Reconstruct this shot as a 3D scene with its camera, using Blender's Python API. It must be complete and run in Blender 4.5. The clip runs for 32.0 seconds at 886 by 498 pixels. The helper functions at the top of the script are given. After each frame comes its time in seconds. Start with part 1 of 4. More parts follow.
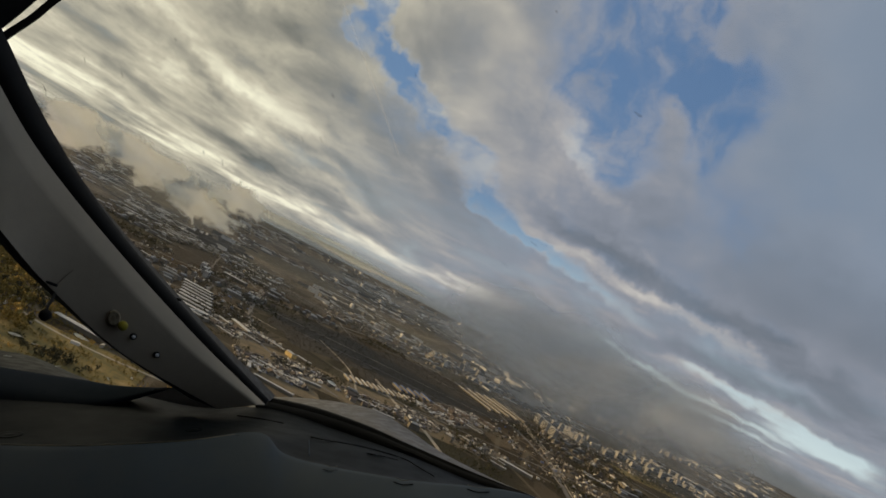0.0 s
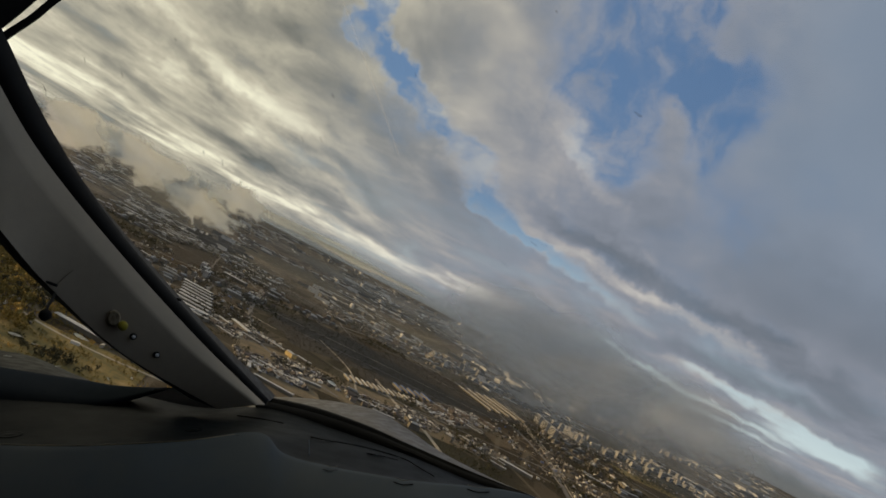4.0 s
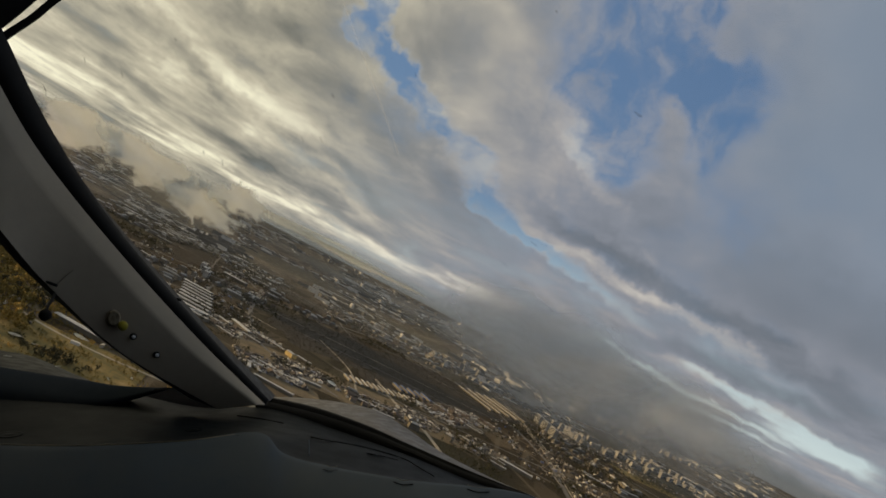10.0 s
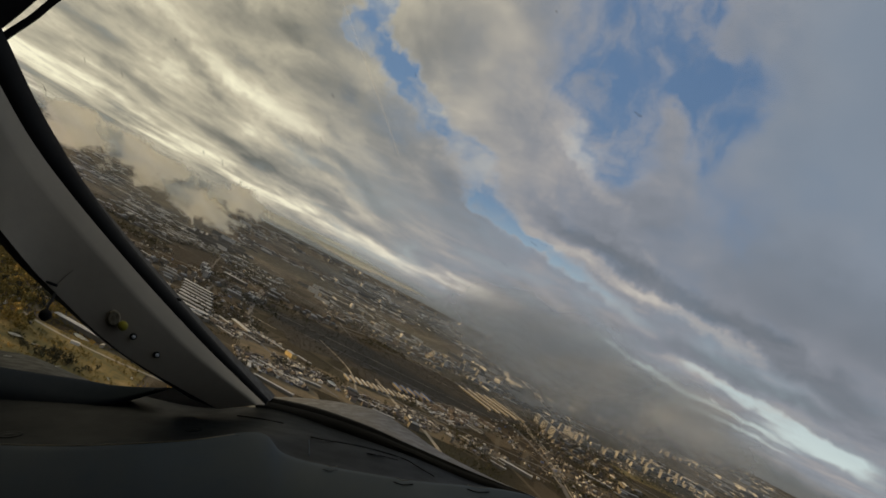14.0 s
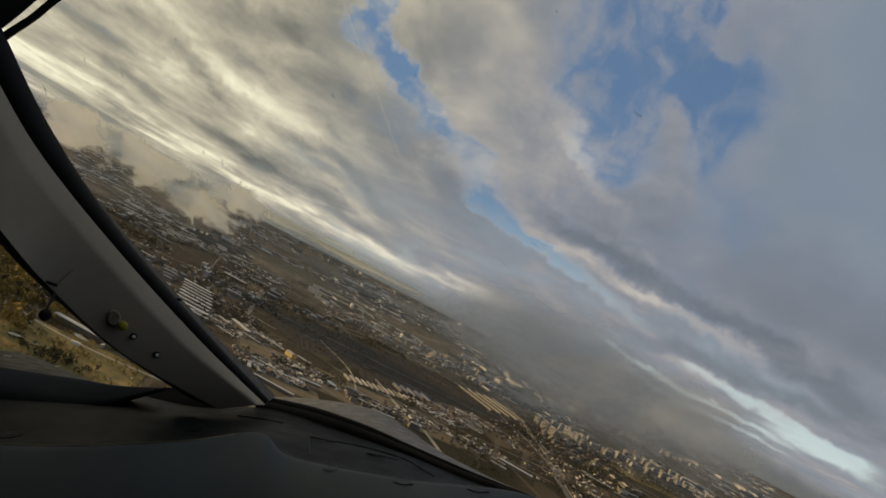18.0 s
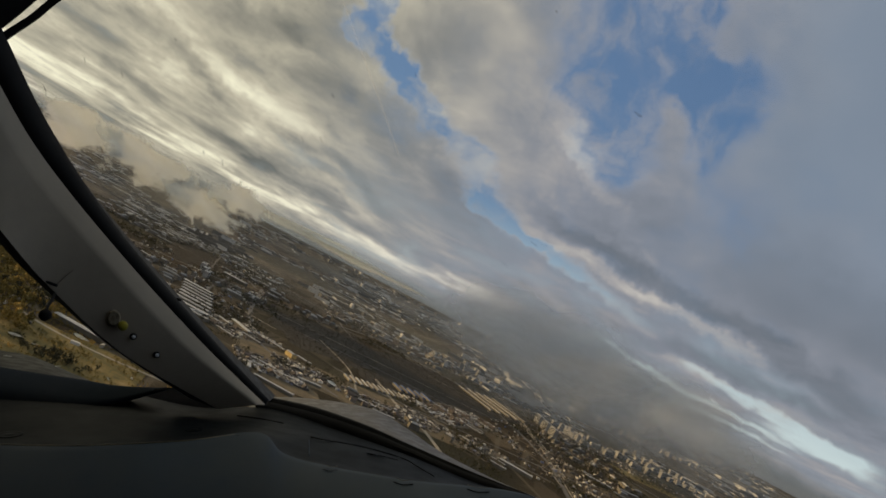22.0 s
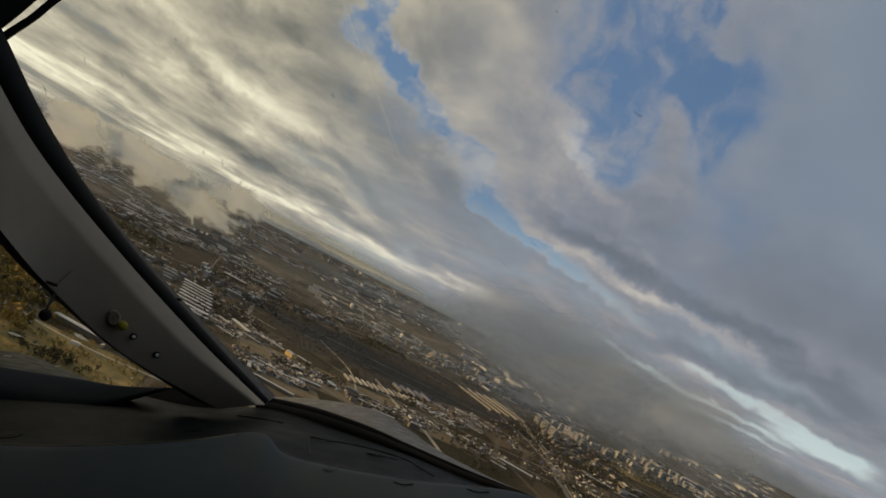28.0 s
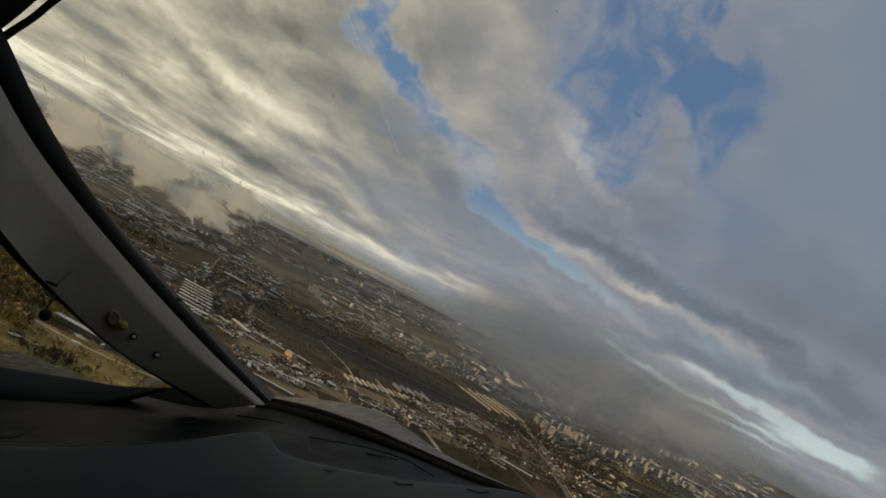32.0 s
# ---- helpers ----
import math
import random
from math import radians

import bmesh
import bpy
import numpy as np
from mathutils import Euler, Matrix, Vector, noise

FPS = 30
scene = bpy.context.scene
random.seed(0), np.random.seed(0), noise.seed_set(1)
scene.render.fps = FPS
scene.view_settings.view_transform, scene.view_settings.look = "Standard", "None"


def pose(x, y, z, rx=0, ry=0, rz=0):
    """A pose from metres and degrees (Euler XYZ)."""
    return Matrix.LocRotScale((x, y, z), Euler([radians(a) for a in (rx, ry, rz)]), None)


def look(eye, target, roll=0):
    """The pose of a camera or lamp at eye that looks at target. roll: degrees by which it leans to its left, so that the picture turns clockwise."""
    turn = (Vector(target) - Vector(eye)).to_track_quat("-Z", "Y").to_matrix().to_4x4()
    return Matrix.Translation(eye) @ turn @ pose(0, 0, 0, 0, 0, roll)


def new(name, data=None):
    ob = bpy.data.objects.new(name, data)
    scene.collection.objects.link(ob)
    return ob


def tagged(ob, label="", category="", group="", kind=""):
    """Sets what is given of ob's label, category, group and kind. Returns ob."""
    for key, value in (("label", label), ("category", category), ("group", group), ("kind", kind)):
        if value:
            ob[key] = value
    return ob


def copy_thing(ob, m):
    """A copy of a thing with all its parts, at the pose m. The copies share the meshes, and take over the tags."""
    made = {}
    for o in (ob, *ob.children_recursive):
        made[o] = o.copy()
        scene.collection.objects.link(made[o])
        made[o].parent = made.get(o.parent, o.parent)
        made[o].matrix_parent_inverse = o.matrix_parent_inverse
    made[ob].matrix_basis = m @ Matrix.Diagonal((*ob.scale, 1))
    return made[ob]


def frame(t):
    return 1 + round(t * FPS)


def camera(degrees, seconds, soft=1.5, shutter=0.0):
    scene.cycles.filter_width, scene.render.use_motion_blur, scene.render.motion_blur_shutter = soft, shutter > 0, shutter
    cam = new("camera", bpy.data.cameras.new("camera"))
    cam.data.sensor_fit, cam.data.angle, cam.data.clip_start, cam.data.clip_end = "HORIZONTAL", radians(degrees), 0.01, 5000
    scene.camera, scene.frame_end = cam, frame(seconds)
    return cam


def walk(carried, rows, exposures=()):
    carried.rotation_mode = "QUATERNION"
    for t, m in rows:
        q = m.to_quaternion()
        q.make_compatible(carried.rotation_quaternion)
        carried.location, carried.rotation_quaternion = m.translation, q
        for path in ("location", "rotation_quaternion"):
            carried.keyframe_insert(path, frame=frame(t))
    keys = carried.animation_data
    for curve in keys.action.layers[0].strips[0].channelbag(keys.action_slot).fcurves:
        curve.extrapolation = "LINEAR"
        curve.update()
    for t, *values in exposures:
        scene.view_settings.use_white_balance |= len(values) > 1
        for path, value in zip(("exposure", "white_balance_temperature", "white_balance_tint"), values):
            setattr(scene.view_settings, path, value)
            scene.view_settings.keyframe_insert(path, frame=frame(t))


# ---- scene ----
cam = camera(67.0, 32.0, soft=1.7)

# The camera is clamped to the flight deck of a banked aircraft, 200 m over a town.
EYE = Vector((0.0, 0.0, 200.0))
VIEW = look(EYE, (0.0, 100.0, 207.59), roll=27.3)
walk(cam, [(t, VIEW) for t in (0.0, 8.0, 16.0, 24.0, 32.0)],
     exposures=[(0.0, 0.04, 6230, 10), (3.0, 0.0, 6230, 10), (8.0, -0.02, 6320, 10), (13.0, -0.02, 6470, 10), (19.0, -0.02, 6420, 10), (23.0, -0.05, 6300, 10), (26.0, -0.05, 6400, 10), (32.0, -0.14, 6400, 10)])
# flight-deck axes: right, forward, up
SHIP = VIEW @ Matrix(((1, 0, 0, 0), (0, 0, 1, 0), (0, -1, 0, 0), (0, 0, 0, 1)))

# ---------------------------------------------------------------- light
SUN_AZ, SUN_EL = radians(-74), radians(11)
TO_SUN = Vector((math.sin(SUN_AZ) * math.cos(SUN_EL), math.cos(SUN_AZ) * math.cos(SUN_EL), math.sin(SUN_EL)))
sun = new("sun", bpy.data.lights.new("sun", "SUN"))
sun.data.energy, sun.data.angle, sun.data.color = 3.5, radians(0.6), (1.0, 0.67, 0.33)
sun.matrix_world = look(TO_SUN * 50, (0, 0, 0))


class Nodes:
    """Short hand for node trees."""

    def __init__(self, tree):
        self.t = tree
        tree.nodes.clear()

    def add(self, kind, operation=None):
        n = self.t.nodes.new(kind)
        if operation:
            n.operation = operation
        return n

    def put(self, sock, v):
        if isinstance(v, bpy.types.NodeSocket):
            self.t.links.new(v, sock)
        elif v is not None:
            if isinstance(v, (int, float)) and sock.type in ("RGBA", "VECTOR"):
                v = (v, v, v, 1.0) if sock.type == "RGBA" else (v, v, v)
            elif sock.type == "RGBA" and len(v) == 3:
                v = (*v, 1.0)
            sock.default_value = v

    def math(self, op, a, b=None, c=None, clamp=False):
        n = self.add("ShaderNodeMath", op)
        n.use_clamp = clamp
        for s, v in zip(n.inputs, (a, b, c)):
            self.put(s, v)
        return n.outputs[0]

    def vec(self, op, a, b=None, scale=None):
        n = self.add("ShaderNodeVectorMath", op)
        self.put(n.inputs[0], a)
        if b is not None:
            self.put(n.inputs[1], b)
        if scale is not None:
            self.put(n.inputs["Scale"], scale)
        return n.outputs["Value"] if op in ("DISTANCE", "DOT_PRODUCT", "LENGTH") else n.outputs[0]

    def noise(self, co, scale, detail=4.0, rough=0.5, distort=0.0, w=None):
        n = self.add("ShaderNodeTexNoise")
        if w is not None:
            n.noise_dimensions = "4D"
            n.inputs["W"].default_value = w
        self.put(n.inputs["Vector"], co)
        n.inputs["Scale"].default_value, n.inputs["Detail"].default_value = scale, detail
        n.inputs["Roughness"].default_value, n.inputs["Distortion"].default_value = rough, distort
        return n.outputs[0]

    def step(self, v, lo, hi, a=0.0, b=1.0, soft=True):
        n = self.add("ShaderNodeMapRange")
        n.interpolation_type = "SMOOTHSTEP" if soft else "LINEAR"
        for s, x in zip(n.inputs, (v, lo, hi, a, b)):
            self.put(s, x)
        return n.outputs[0]

    def mix(self, f, a, b, kind="MIX"):
        n = self.add("ShaderNodeMix")
        n.data_type, n.blend_type = "RGBA", kind
        self.put(n.inputs[0], f), self.put(n.inputs[6], a), self.put(n.inputs[7], b)
        return n.outputs[2]

    def ramp(self, f, stops):
        n = self.add("ShaderNodeValToRGB")
        el = n.color_ramp.elements
        while len(el) < len(stops):
            el.new(0.5)
        for e, (p, c) in zip(el, stops):
            e.position, e.color = p, (*c, 1.0)
        self.put(n.inputs[0], f)
        return n.outputs[0]

    def bump(self, h, strength, distance):
        n = self.add("ShaderNodeBump")
        n.inputs["Strength"].default_value, n.inputs["Distance"].default_value = strength, distance
        self.put(n.inputs["Height"], h)
        return n.outputs[0]


def arc(*points):
    """A parabola through bearings and heights above the horizon, in degrees."""
    return [float(c) for c in np.polyfit([p[0] for p in points], [p[1] for p in points], 2)]


# long bands of the cloud deck: the line it follows, half its depth, where it begins and ends, softness of the ends, amount
GAPS = [(arc((-17, 21.0), (-11, 17.2), (-6, 14.3), (0, 11.3), (5, 8.8)), 2.1, -18, 4, 4, 0.50),
        (arc((0, 10.2), (6, 7.9), (14, 6.9), (21, 5.9)), 0.95, 1, 13, 6, 0.55),
        (arc((18, 4.9), (26, 4.4), (36, 3.9)), 0.55, 22, 34, 3, 0.52),
        (arc((26, 3.7), (31, 3.6), (36, 3.4)), 0.90, 30, 35, 3, 0.55),
        (arc((14, 3.5), (22, 3.1), (30, 2.7)), 0.26, 17, 29, 4, 0.45),
        (arc((18, 2.5), (24, 2.2), (30, 2.0)), 0.18, 20, 29, 3, 0.40)]
LIT = [(arc((-34, 2.1), (-19, 1.8), (6, 2.0)), 0.9, -36, 6, 3, 0.27),
       (arc((-34, 6.9), (-23, 6.5), (-13, 5.2), (-5, 4.0)), 1.1, -36, -6, 5, 0.12),
       (arc((-36, 11.0), (-26, 10.0), (-16, 7.9)), 2.2, -37, -14, 6, 0.17),
       (arc((8, 8.6), (14, 8.1), (22, 7.9), (28, 6.7)), 0.9, 9, 26, 3, 0.20),
       (arc((3, 20), (8, 16), (14, 12.5)), 1.5, 4, 15, 3, 0.12)]
DARK = [(arc((-34, 3.9), (-20, 3.7), (-8, 3.1)), 0.9, -34, -6, 4, 0.15),
        (arc((-30, 8.6), (-18, 7.2), (-8, 5.8)), 1.0, -30, -6, 5, 0.09),
        (arc((-24, 13), (-12, 11.5), (0, 8.3)), 2.4, -26, 2, 6, 0.10),
        (arc((4, 11.3), (14, 9.9), (24, 8.9), (34, 7.6)), 1.5, 5, 36, 4, 0.18),
        (arc((14, 5.0), (24, 5.6), (36, 6.2)), 1.0, 16, 38, 4, 0.16),
        (arc((18, 14), (28, 13.5), (38, 13)), 5.0, 22, 44, 6, 0.15)]
# rounder gaps: bearing, height, reach, amount
HOLES = [(9, 26.5, 7.5, 0.46), (15, 25.5, 7.0, 0.46), (16.5, 21.5, 5.0, 0.40), (8.5, 18.8, 5.0, 0.42), (5, 22.5, 4.0, 0.30), (2, 27, 5.0, 0.25), (20, 17, 5.0, 0.18)]
BANKS = [(0.5, 16.0, 4.5, 0.22), (12.6, 21.8, 3.6, 0.30), (-9, 20.5, 7.0, 0.18), (12.8, 13.6, 4.5, 0.16)]


def make_sky():
    """Clear blue sky behind a broken deck of cloud, brightest towards the low sun, and haze under the horizon."""
    world = bpy.data.worlds.new("sky")
    scene.world = world
    world.use_nodes = True
    g = Nodes(world.node_tree)
    d = g.add("ShaderNodeTexCoord").outputs["Generated"]
    sep = g.add("ShaderNodeSeparateXYZ")
    g.put(sep.inputs[0], d)
    x, y, z = sep.outputs
    up = g.math("MAXIMUM", z, 0.0)
    # bearing and height in degrees, bent a little so that no band runs straight
    bend = g.add("ShaderNodeTexNoise")
    g.put(bend.inputs["Vector"], d)
    bend.inputs["Scale"].default_value, bend.inputs["Detail"].default_value, bend.inputs["Roughness"].default_value = 6.0, 7.0, 0.58
    bent = g.add("ShaderNodeSeparateColor")
    g.put(bent.inputs[0], bend.outputs["Color"])
    v0 = g.math("MULTIPLY", g.math("ARCSINE", z), 57.296)
    u = g.math("ADD", g.math("MULTIPLY", g.math("ARCTAN2", x, y), 57.296), g.math("MULTIPLY", g.math("SUBTRACT", bent.outputs[0], 0.5), 9.0))
    v = g.math("ADD", v0, g.math("MULTIPLY", g.math("SUBTRACT", bent.outputs[1], 0.5), g.math("MULTIPLY_ADD", up, 42.0, 1.8)))
    # the deck as a level sheet overhead, drawn out along the wind
    zc = g.math("ADD", up, 0.05)
    flat, wind = g.add("ShaderNodeCombineXYZ"), g.add("ShaderNodeMapping")
    g.put(flat.inputs[0], g.math("DIVIDE", x, zc)), g.put(flat.inputs[1], g.math("DIVIDE", y, zc))
    wind.inputs["Rotation"].default_value, wind.inputs["Scale"].default_value = (0, 0, radians(28)), (0.75, 0.45, 1.0)
    g.put(wind.inputs["Vector"], flat.outputs[0])
    # lumps that flatten towards the horizon
    lump = g.add("ShaderNodeCombineXYZ")
    g.put(lump.inputs[0], g.math("DIVIDE", u, 6.5)), g.put(lump.inputs[1], g.math("MULTIPLY", g.math("LOGARITHM", g.math("MULTIPLY_ADD", up, 23.0, 1.0), 2.7183), 3.6))
    q = lump.outputs[0]

    def total(items):
        out = None
        for s in items:
            out = s if out is None else g.math("ADD", out, s)
        return out

    def bands(rows):
        made = []
        for (c2, c1, c0), half, u0, u1, soft, amount in rows:
            line = g.math("MULTIPLY_ADD", g.math("MULTIPLY_ADD", u, c2, c1), u, c0)
            off = g.math("ABSOLUTE", g.math("SUBTRACT", v, line))
            ends = g.math("MULTIPLY", g.step(u, u0 - soft, u0 + soft), g.step(u, u1 - soft, u1 + soft, amount, 0.0))
            made.append(g.math("MULTIPLY", g.step(off, half * 0.15, half, 1.0, 0.0), ends))
        return total(made)

    def rounds(rows):
        made = []
        for ru, rv, reach, amount in rows:
            away = g.math("SQRT", g.math("ADD", g.math("POWER", g.math("SUBTRACT", u, ru), 2.0), g.math("POWER", g.math("SUBTRACT", v, rv), 2.0)))
            made.append(g.step(away, reach * 0.2, reach, amount, 0.0))
        return total(made)

    streak = g.noise(wind.outputs[0], 1.0, 8.0, 0.58, 0.3, w=3.1)
    puff = g.noise(q, 1.0, 7.0, 0.50, 0.35, w=1.7)
    crisp = g.noise(g.vec("MULTIPLY", d, (1.0, 1.0, 2.2)), 15.0, 7.0, 0.62, 0.4, w=6.3)
    clear = g.math("ADD", g.math("MULTIPLY", bands(GAPS), g.step(puff, 0.36, 0.64, 1.25, 0.62)), rounds(HOLES))
    right = g.math("MULTIPLY", g.step(u, 14.0, 26.0), g.step(v, 7.0, 12.0))
    dens = g.math("ADD", g.math("MULTIPLY", puff, 0.8), g.math("MULTIPLY", streak, 0.5))
    dens = g.math("ADD", g.math("SUBTRACT", dens, clear), rounds(BANKS))
    dens = g.math("ADD", g.math("MULTIPLY_ADD", right, 0.14, dens), g.math("MULTIPLY", g.math("SUBTRACT", crisp, 0.5), 0.10))
    dens = g.math("ADD", dens, g.step(u, -24.0, -6.0, 0.16, 0.0))
    cover = g.step(dens, 0.12, 0.74)
    wisp = g.step(g.noise(q, 1.7, 7.0, 0.56, 0.2, w=5.5), 0.44, 0.70, 0.05, 0.62)
    cover = g.math("MAXIMUM", cover, wisp)
    # cloud shade: dark bases, lit rims, warm towards the sun
    toward = g.vec("DOT_PRODUCT", d, tuple(TO_SUN))
    glow = g.step(toward, 0.50, 0.92)
    power = g.step(u, -26.0, 4.0, 1.0, 0.62)
    tone = g.math("ADD", g.math("MULTIPLY", g.math("SUBTRACT", streak, 0.5), 1.15), g.math("MULTIPLY", g.math("SUBTRACT", puff, 0.5), 0.90))
    tone = g.math("ADD", tone, g.math("MULTIPLY", g.math("SUBTRACT", crisp, 0.5), 0.22))
    tone = g.math("MULTIPLY_ADD", g.math("MULTIPLY", tone, power), g.math("SUBTRACT", 1.0, g.math("MULTIPLY", right, 0.75)), 0.49)
    thread = g.noise(wind.outputs[0], 2.4, 6.0, 0.60, 0.4, w=8.8)
    tone = g.math("MULTIPLY_ADD", g.math("SUBTRACT", thread, 0.5), g.step(u, -20.0, 6.0, 0.34, 0.10), tone)
    ripple = g.step(streak, 0.34, 0.62, 0.55, 1.10)
    tone = g.math("ADD", tone, g.math("MULTIPLY", bands(LIT), ripple))
    tone = g.math("SUBTRACT", tone, bands(DARK))
    tone = g.math("ADD", g.math("MULTIPLY_ADD", glow, 0.20, tone), g.math("MULTIPLY", g.step(u, -14.0, 2.0, 0.08, 0.0), g.step(v, 6.0, 12.0)))
    # thin edges of cloud catch more light than the thick of it
    tone = g.math("ADD", tone, g.step(dens, 0.36, 0.70, 0.10, -0.02))
    cool = g.ramp(tone, [(0.26, (0.165, 0.182, 0.215)), (0.46, (0.255, 0.268, 0.312)), (0.62, (0.41, 0.385, 0.385)), (0.84, (0.74, 0.68, 0.60))])
    warm = g.ramp(tone, [(0.22, (0.155, 0.155, 0.135)), (0.44, (0.33, 0.305, 0.245)), (0.64, (0.57, 0.51, 0.385)), (0.88, (0.98, 0.91, 0.68))])
    cloud = g.mix(g.step(toward, 0.16, 0.66), cool, warm)
    veil = g.math("MULTIPLY", g.step(u, 6.0, 26.0), g.step(v, 7.0, 24.0, 0.0, 0.70))
    cloud = g.mix(veil, cloud, (0.212, 0.268, 0.352))
    sky = g.add("ShaderNodeTexSky")
    sky.sky_type, sky.sun_disc, sky.sun_elevation, sky.sun_rotation = "NISHITA", False, SUN_EL, SUN_AZ
    sky.air_density, sky.dust_density, sky.ozone_density = 1.0, 0.6, 2.0
    blue = g.mix(0.6, g.vec("SCALE", sky.outputs[0], scale=0.10), (0.12, 0.22, 0.42))
    low = g.step(z, 0.02, 0.19, 0.95, 0.0)
    blue = g.mix(low, blue, (0.68, 0.77, 0.76))
    out = g.mix(cover, blue, cloud)
    # dim hazy land beyond the last houses
    land = g.mix(g.step(g.noise(d, 14.0, 4.0), 0.4, 0.62), (0.050, 0.054, 0.047), (0.085, 0.086, 0.074))
    haze = g.mix(g.step(x, -0.5, 0.1), (0.120, 0.130, 0.118), (0.15, 0.152, 0.150))
    land = g.mix(g.step(z, -0.045, 0.004), land, haze)
    mist = g.mix(g.step(x, -0.4, 0.1), (0.30, 0.275, 0.22), g.mix(g.step(u, 20.0, 34.0), (0.172, 0.178, 0.172), (0.110, 0.116, 0.114)))
    ragged = g.math("SUBTRACT", g.noise(d, 6.0, 5.0, 0.6), 0.5)
    out = g.mix(g.math("MULTIPLY", g.step(g.math("MULTIPLY_ADD", ragged, 0.05, z), 0.0, 0.030, 0.85, 0.0), g.step(u, -12.0, 10.0, 0.35, 1.0)), out, mist)
    edge = g.math("MULTIPLY_ADD", g.math("SUBTRACT", g.noise(d, 9.0, 5.0, 0.6), 0.5), 0.022, z)
    out = g.mix(g.step(edge, -0.012, 0.012), land, out)
    bg = g.add("ShaderNodeBackground")
    g.put(bg.inputs[0], out)
    bg.inputs[1].default_value = 1.0
    g.t.links.new(bg.outputs[0], g.add("ShaderNodeOutputWorld").inputs[0])


make_sky()

# ---------------------------------------------------------------- materials


def material(name, colours, scale=1.0, rough=0.7, metal=0.0, bump=0.0, size=0.01, detail=6.0, spec=0.4, random_tint=0.0, rough_vary=0.1):
    """A surface whose colour wanders between the given ones at two scales, with fine relief."""
    m = bpy.data.materials.new(name)
    m.use_nodes = True
    g = Nodes(m.node_tree)
    co = g.add("ShaderNodeTexCoord").outputs["Object"]
    a = g.noise(co, scale, detail, 0.6, 0.2)
    b = g.noise(co, scale * 11.0, 3.0, 0.6)
    f = g.math("ADD", g.math("MULTIPLY", a, 0.75), g.math("MULTIPLY", b, 0.25))
    n = len(colours)
    col = g.ramp(f, [(0.32 + 0.36 * i / max(1, n - 1), c) for i, c in enumerate(colours)])
    if random_tint:
        r = g.add("ShaderNodeObjectInfo").outputs["Random"]
        col = g.mix(1.0, col, g.ramp(r, [(0.0, (1 - random_tint,) * 3), (1.0, (1 + random_tint * 0.6,) * 3)]), "MULTIPLY")
    s = g.add("ShaderNodeBsdfPrincipled")
    g.put(s.inputs["Base Color"], col)
    g.put(s.inputs["Roughness"], g.step(b, 0.3, 0.7, rough - rough_vary, rough + rough_vary))
    s.inputs["Metallic"].default_value = metal
    s.inputs["Specular IOR Level"].default_value = spec
    if spec < 0.03:
        s.inputs["IOR"].default_value = 1.01
    if bump:
        g.put(s.inputs["Normal"], g.bump(b, bump, size))
    g.t.links.new(s.outputs[0], g.add("ShaderNodeOutputMaterial").inputs[0])
    return m


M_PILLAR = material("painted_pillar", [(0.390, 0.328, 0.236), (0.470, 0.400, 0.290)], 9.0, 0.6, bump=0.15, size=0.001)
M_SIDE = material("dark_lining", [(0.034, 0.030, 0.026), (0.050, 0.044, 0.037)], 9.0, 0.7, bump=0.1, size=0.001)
M_RUBBER = material("black_rubber", [(0.020, 0.0195, 0.0185), (0.032, 0.031, 0.029)], 14.0, 0.75, bump=0.1, size=0.001, spec=0.04)
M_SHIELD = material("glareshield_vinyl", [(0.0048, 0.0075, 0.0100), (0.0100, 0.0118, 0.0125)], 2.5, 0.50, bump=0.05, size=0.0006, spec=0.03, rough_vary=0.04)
# the front face's blue-to-grey colours paint in the sky's reflection
M_FRONT = material("glareshield_sky_tint", [(0.028, 0.050, 0.082), (0.104, 0.108, 0.098)], 1.3, 0.58, bump=0.12, size=0.0006, spec=0.12)
M_TAN_LINE = material("tan_line", [(0.10, 0.088, 0.066), (0.30, 0.26, 0.19)], 30.0, 0.5, spec=0.2)
M_COAM = material("navy_black_padding", [(0.026, 0.034, 0.043), (0.040, 0.046, 0.052)], 6.0, 0.75, bump=0.1, size=0.001, spec=0.02)
M_SILL = material("black_recess", [(0.009, 0.009, 0.0088), (0.016, 0.0155, 0.015)], 20.0, 0.85, spec=0.02)
M_COWL = material("grey_cowl_paint", [(0.046, 0.045, 0.042), (0.066, 0.063, 0.058)], 3.0, 0.5, bump=0.05, size=0.001)
M_FAIRING = material("dark_fairing_paint", [(0.022, 0.020, 0.015), (0.034, 0.030, 0.022)], 3.0, 0.6, bump=0.05, size=0.001, spec=0.15)
M_WHITE = material("white_trim", [(0.75, 0.75, 0.74), (0.85, 0.85, 0.83)], 8.0, 0.5)
M_LATCH = material("dull_latch_metal", [(0.16, 0.115, 0.06), (0.50, 0.42, 0.28)], 130.0, 0.45, metal=0.25, bump=0.4, size=0.001)
M_YELLOW = material("yellow_plastic", [(0.42, 0.36, 0.03), (0.55, 0.46, 0.05)], 40.0, 0.4)


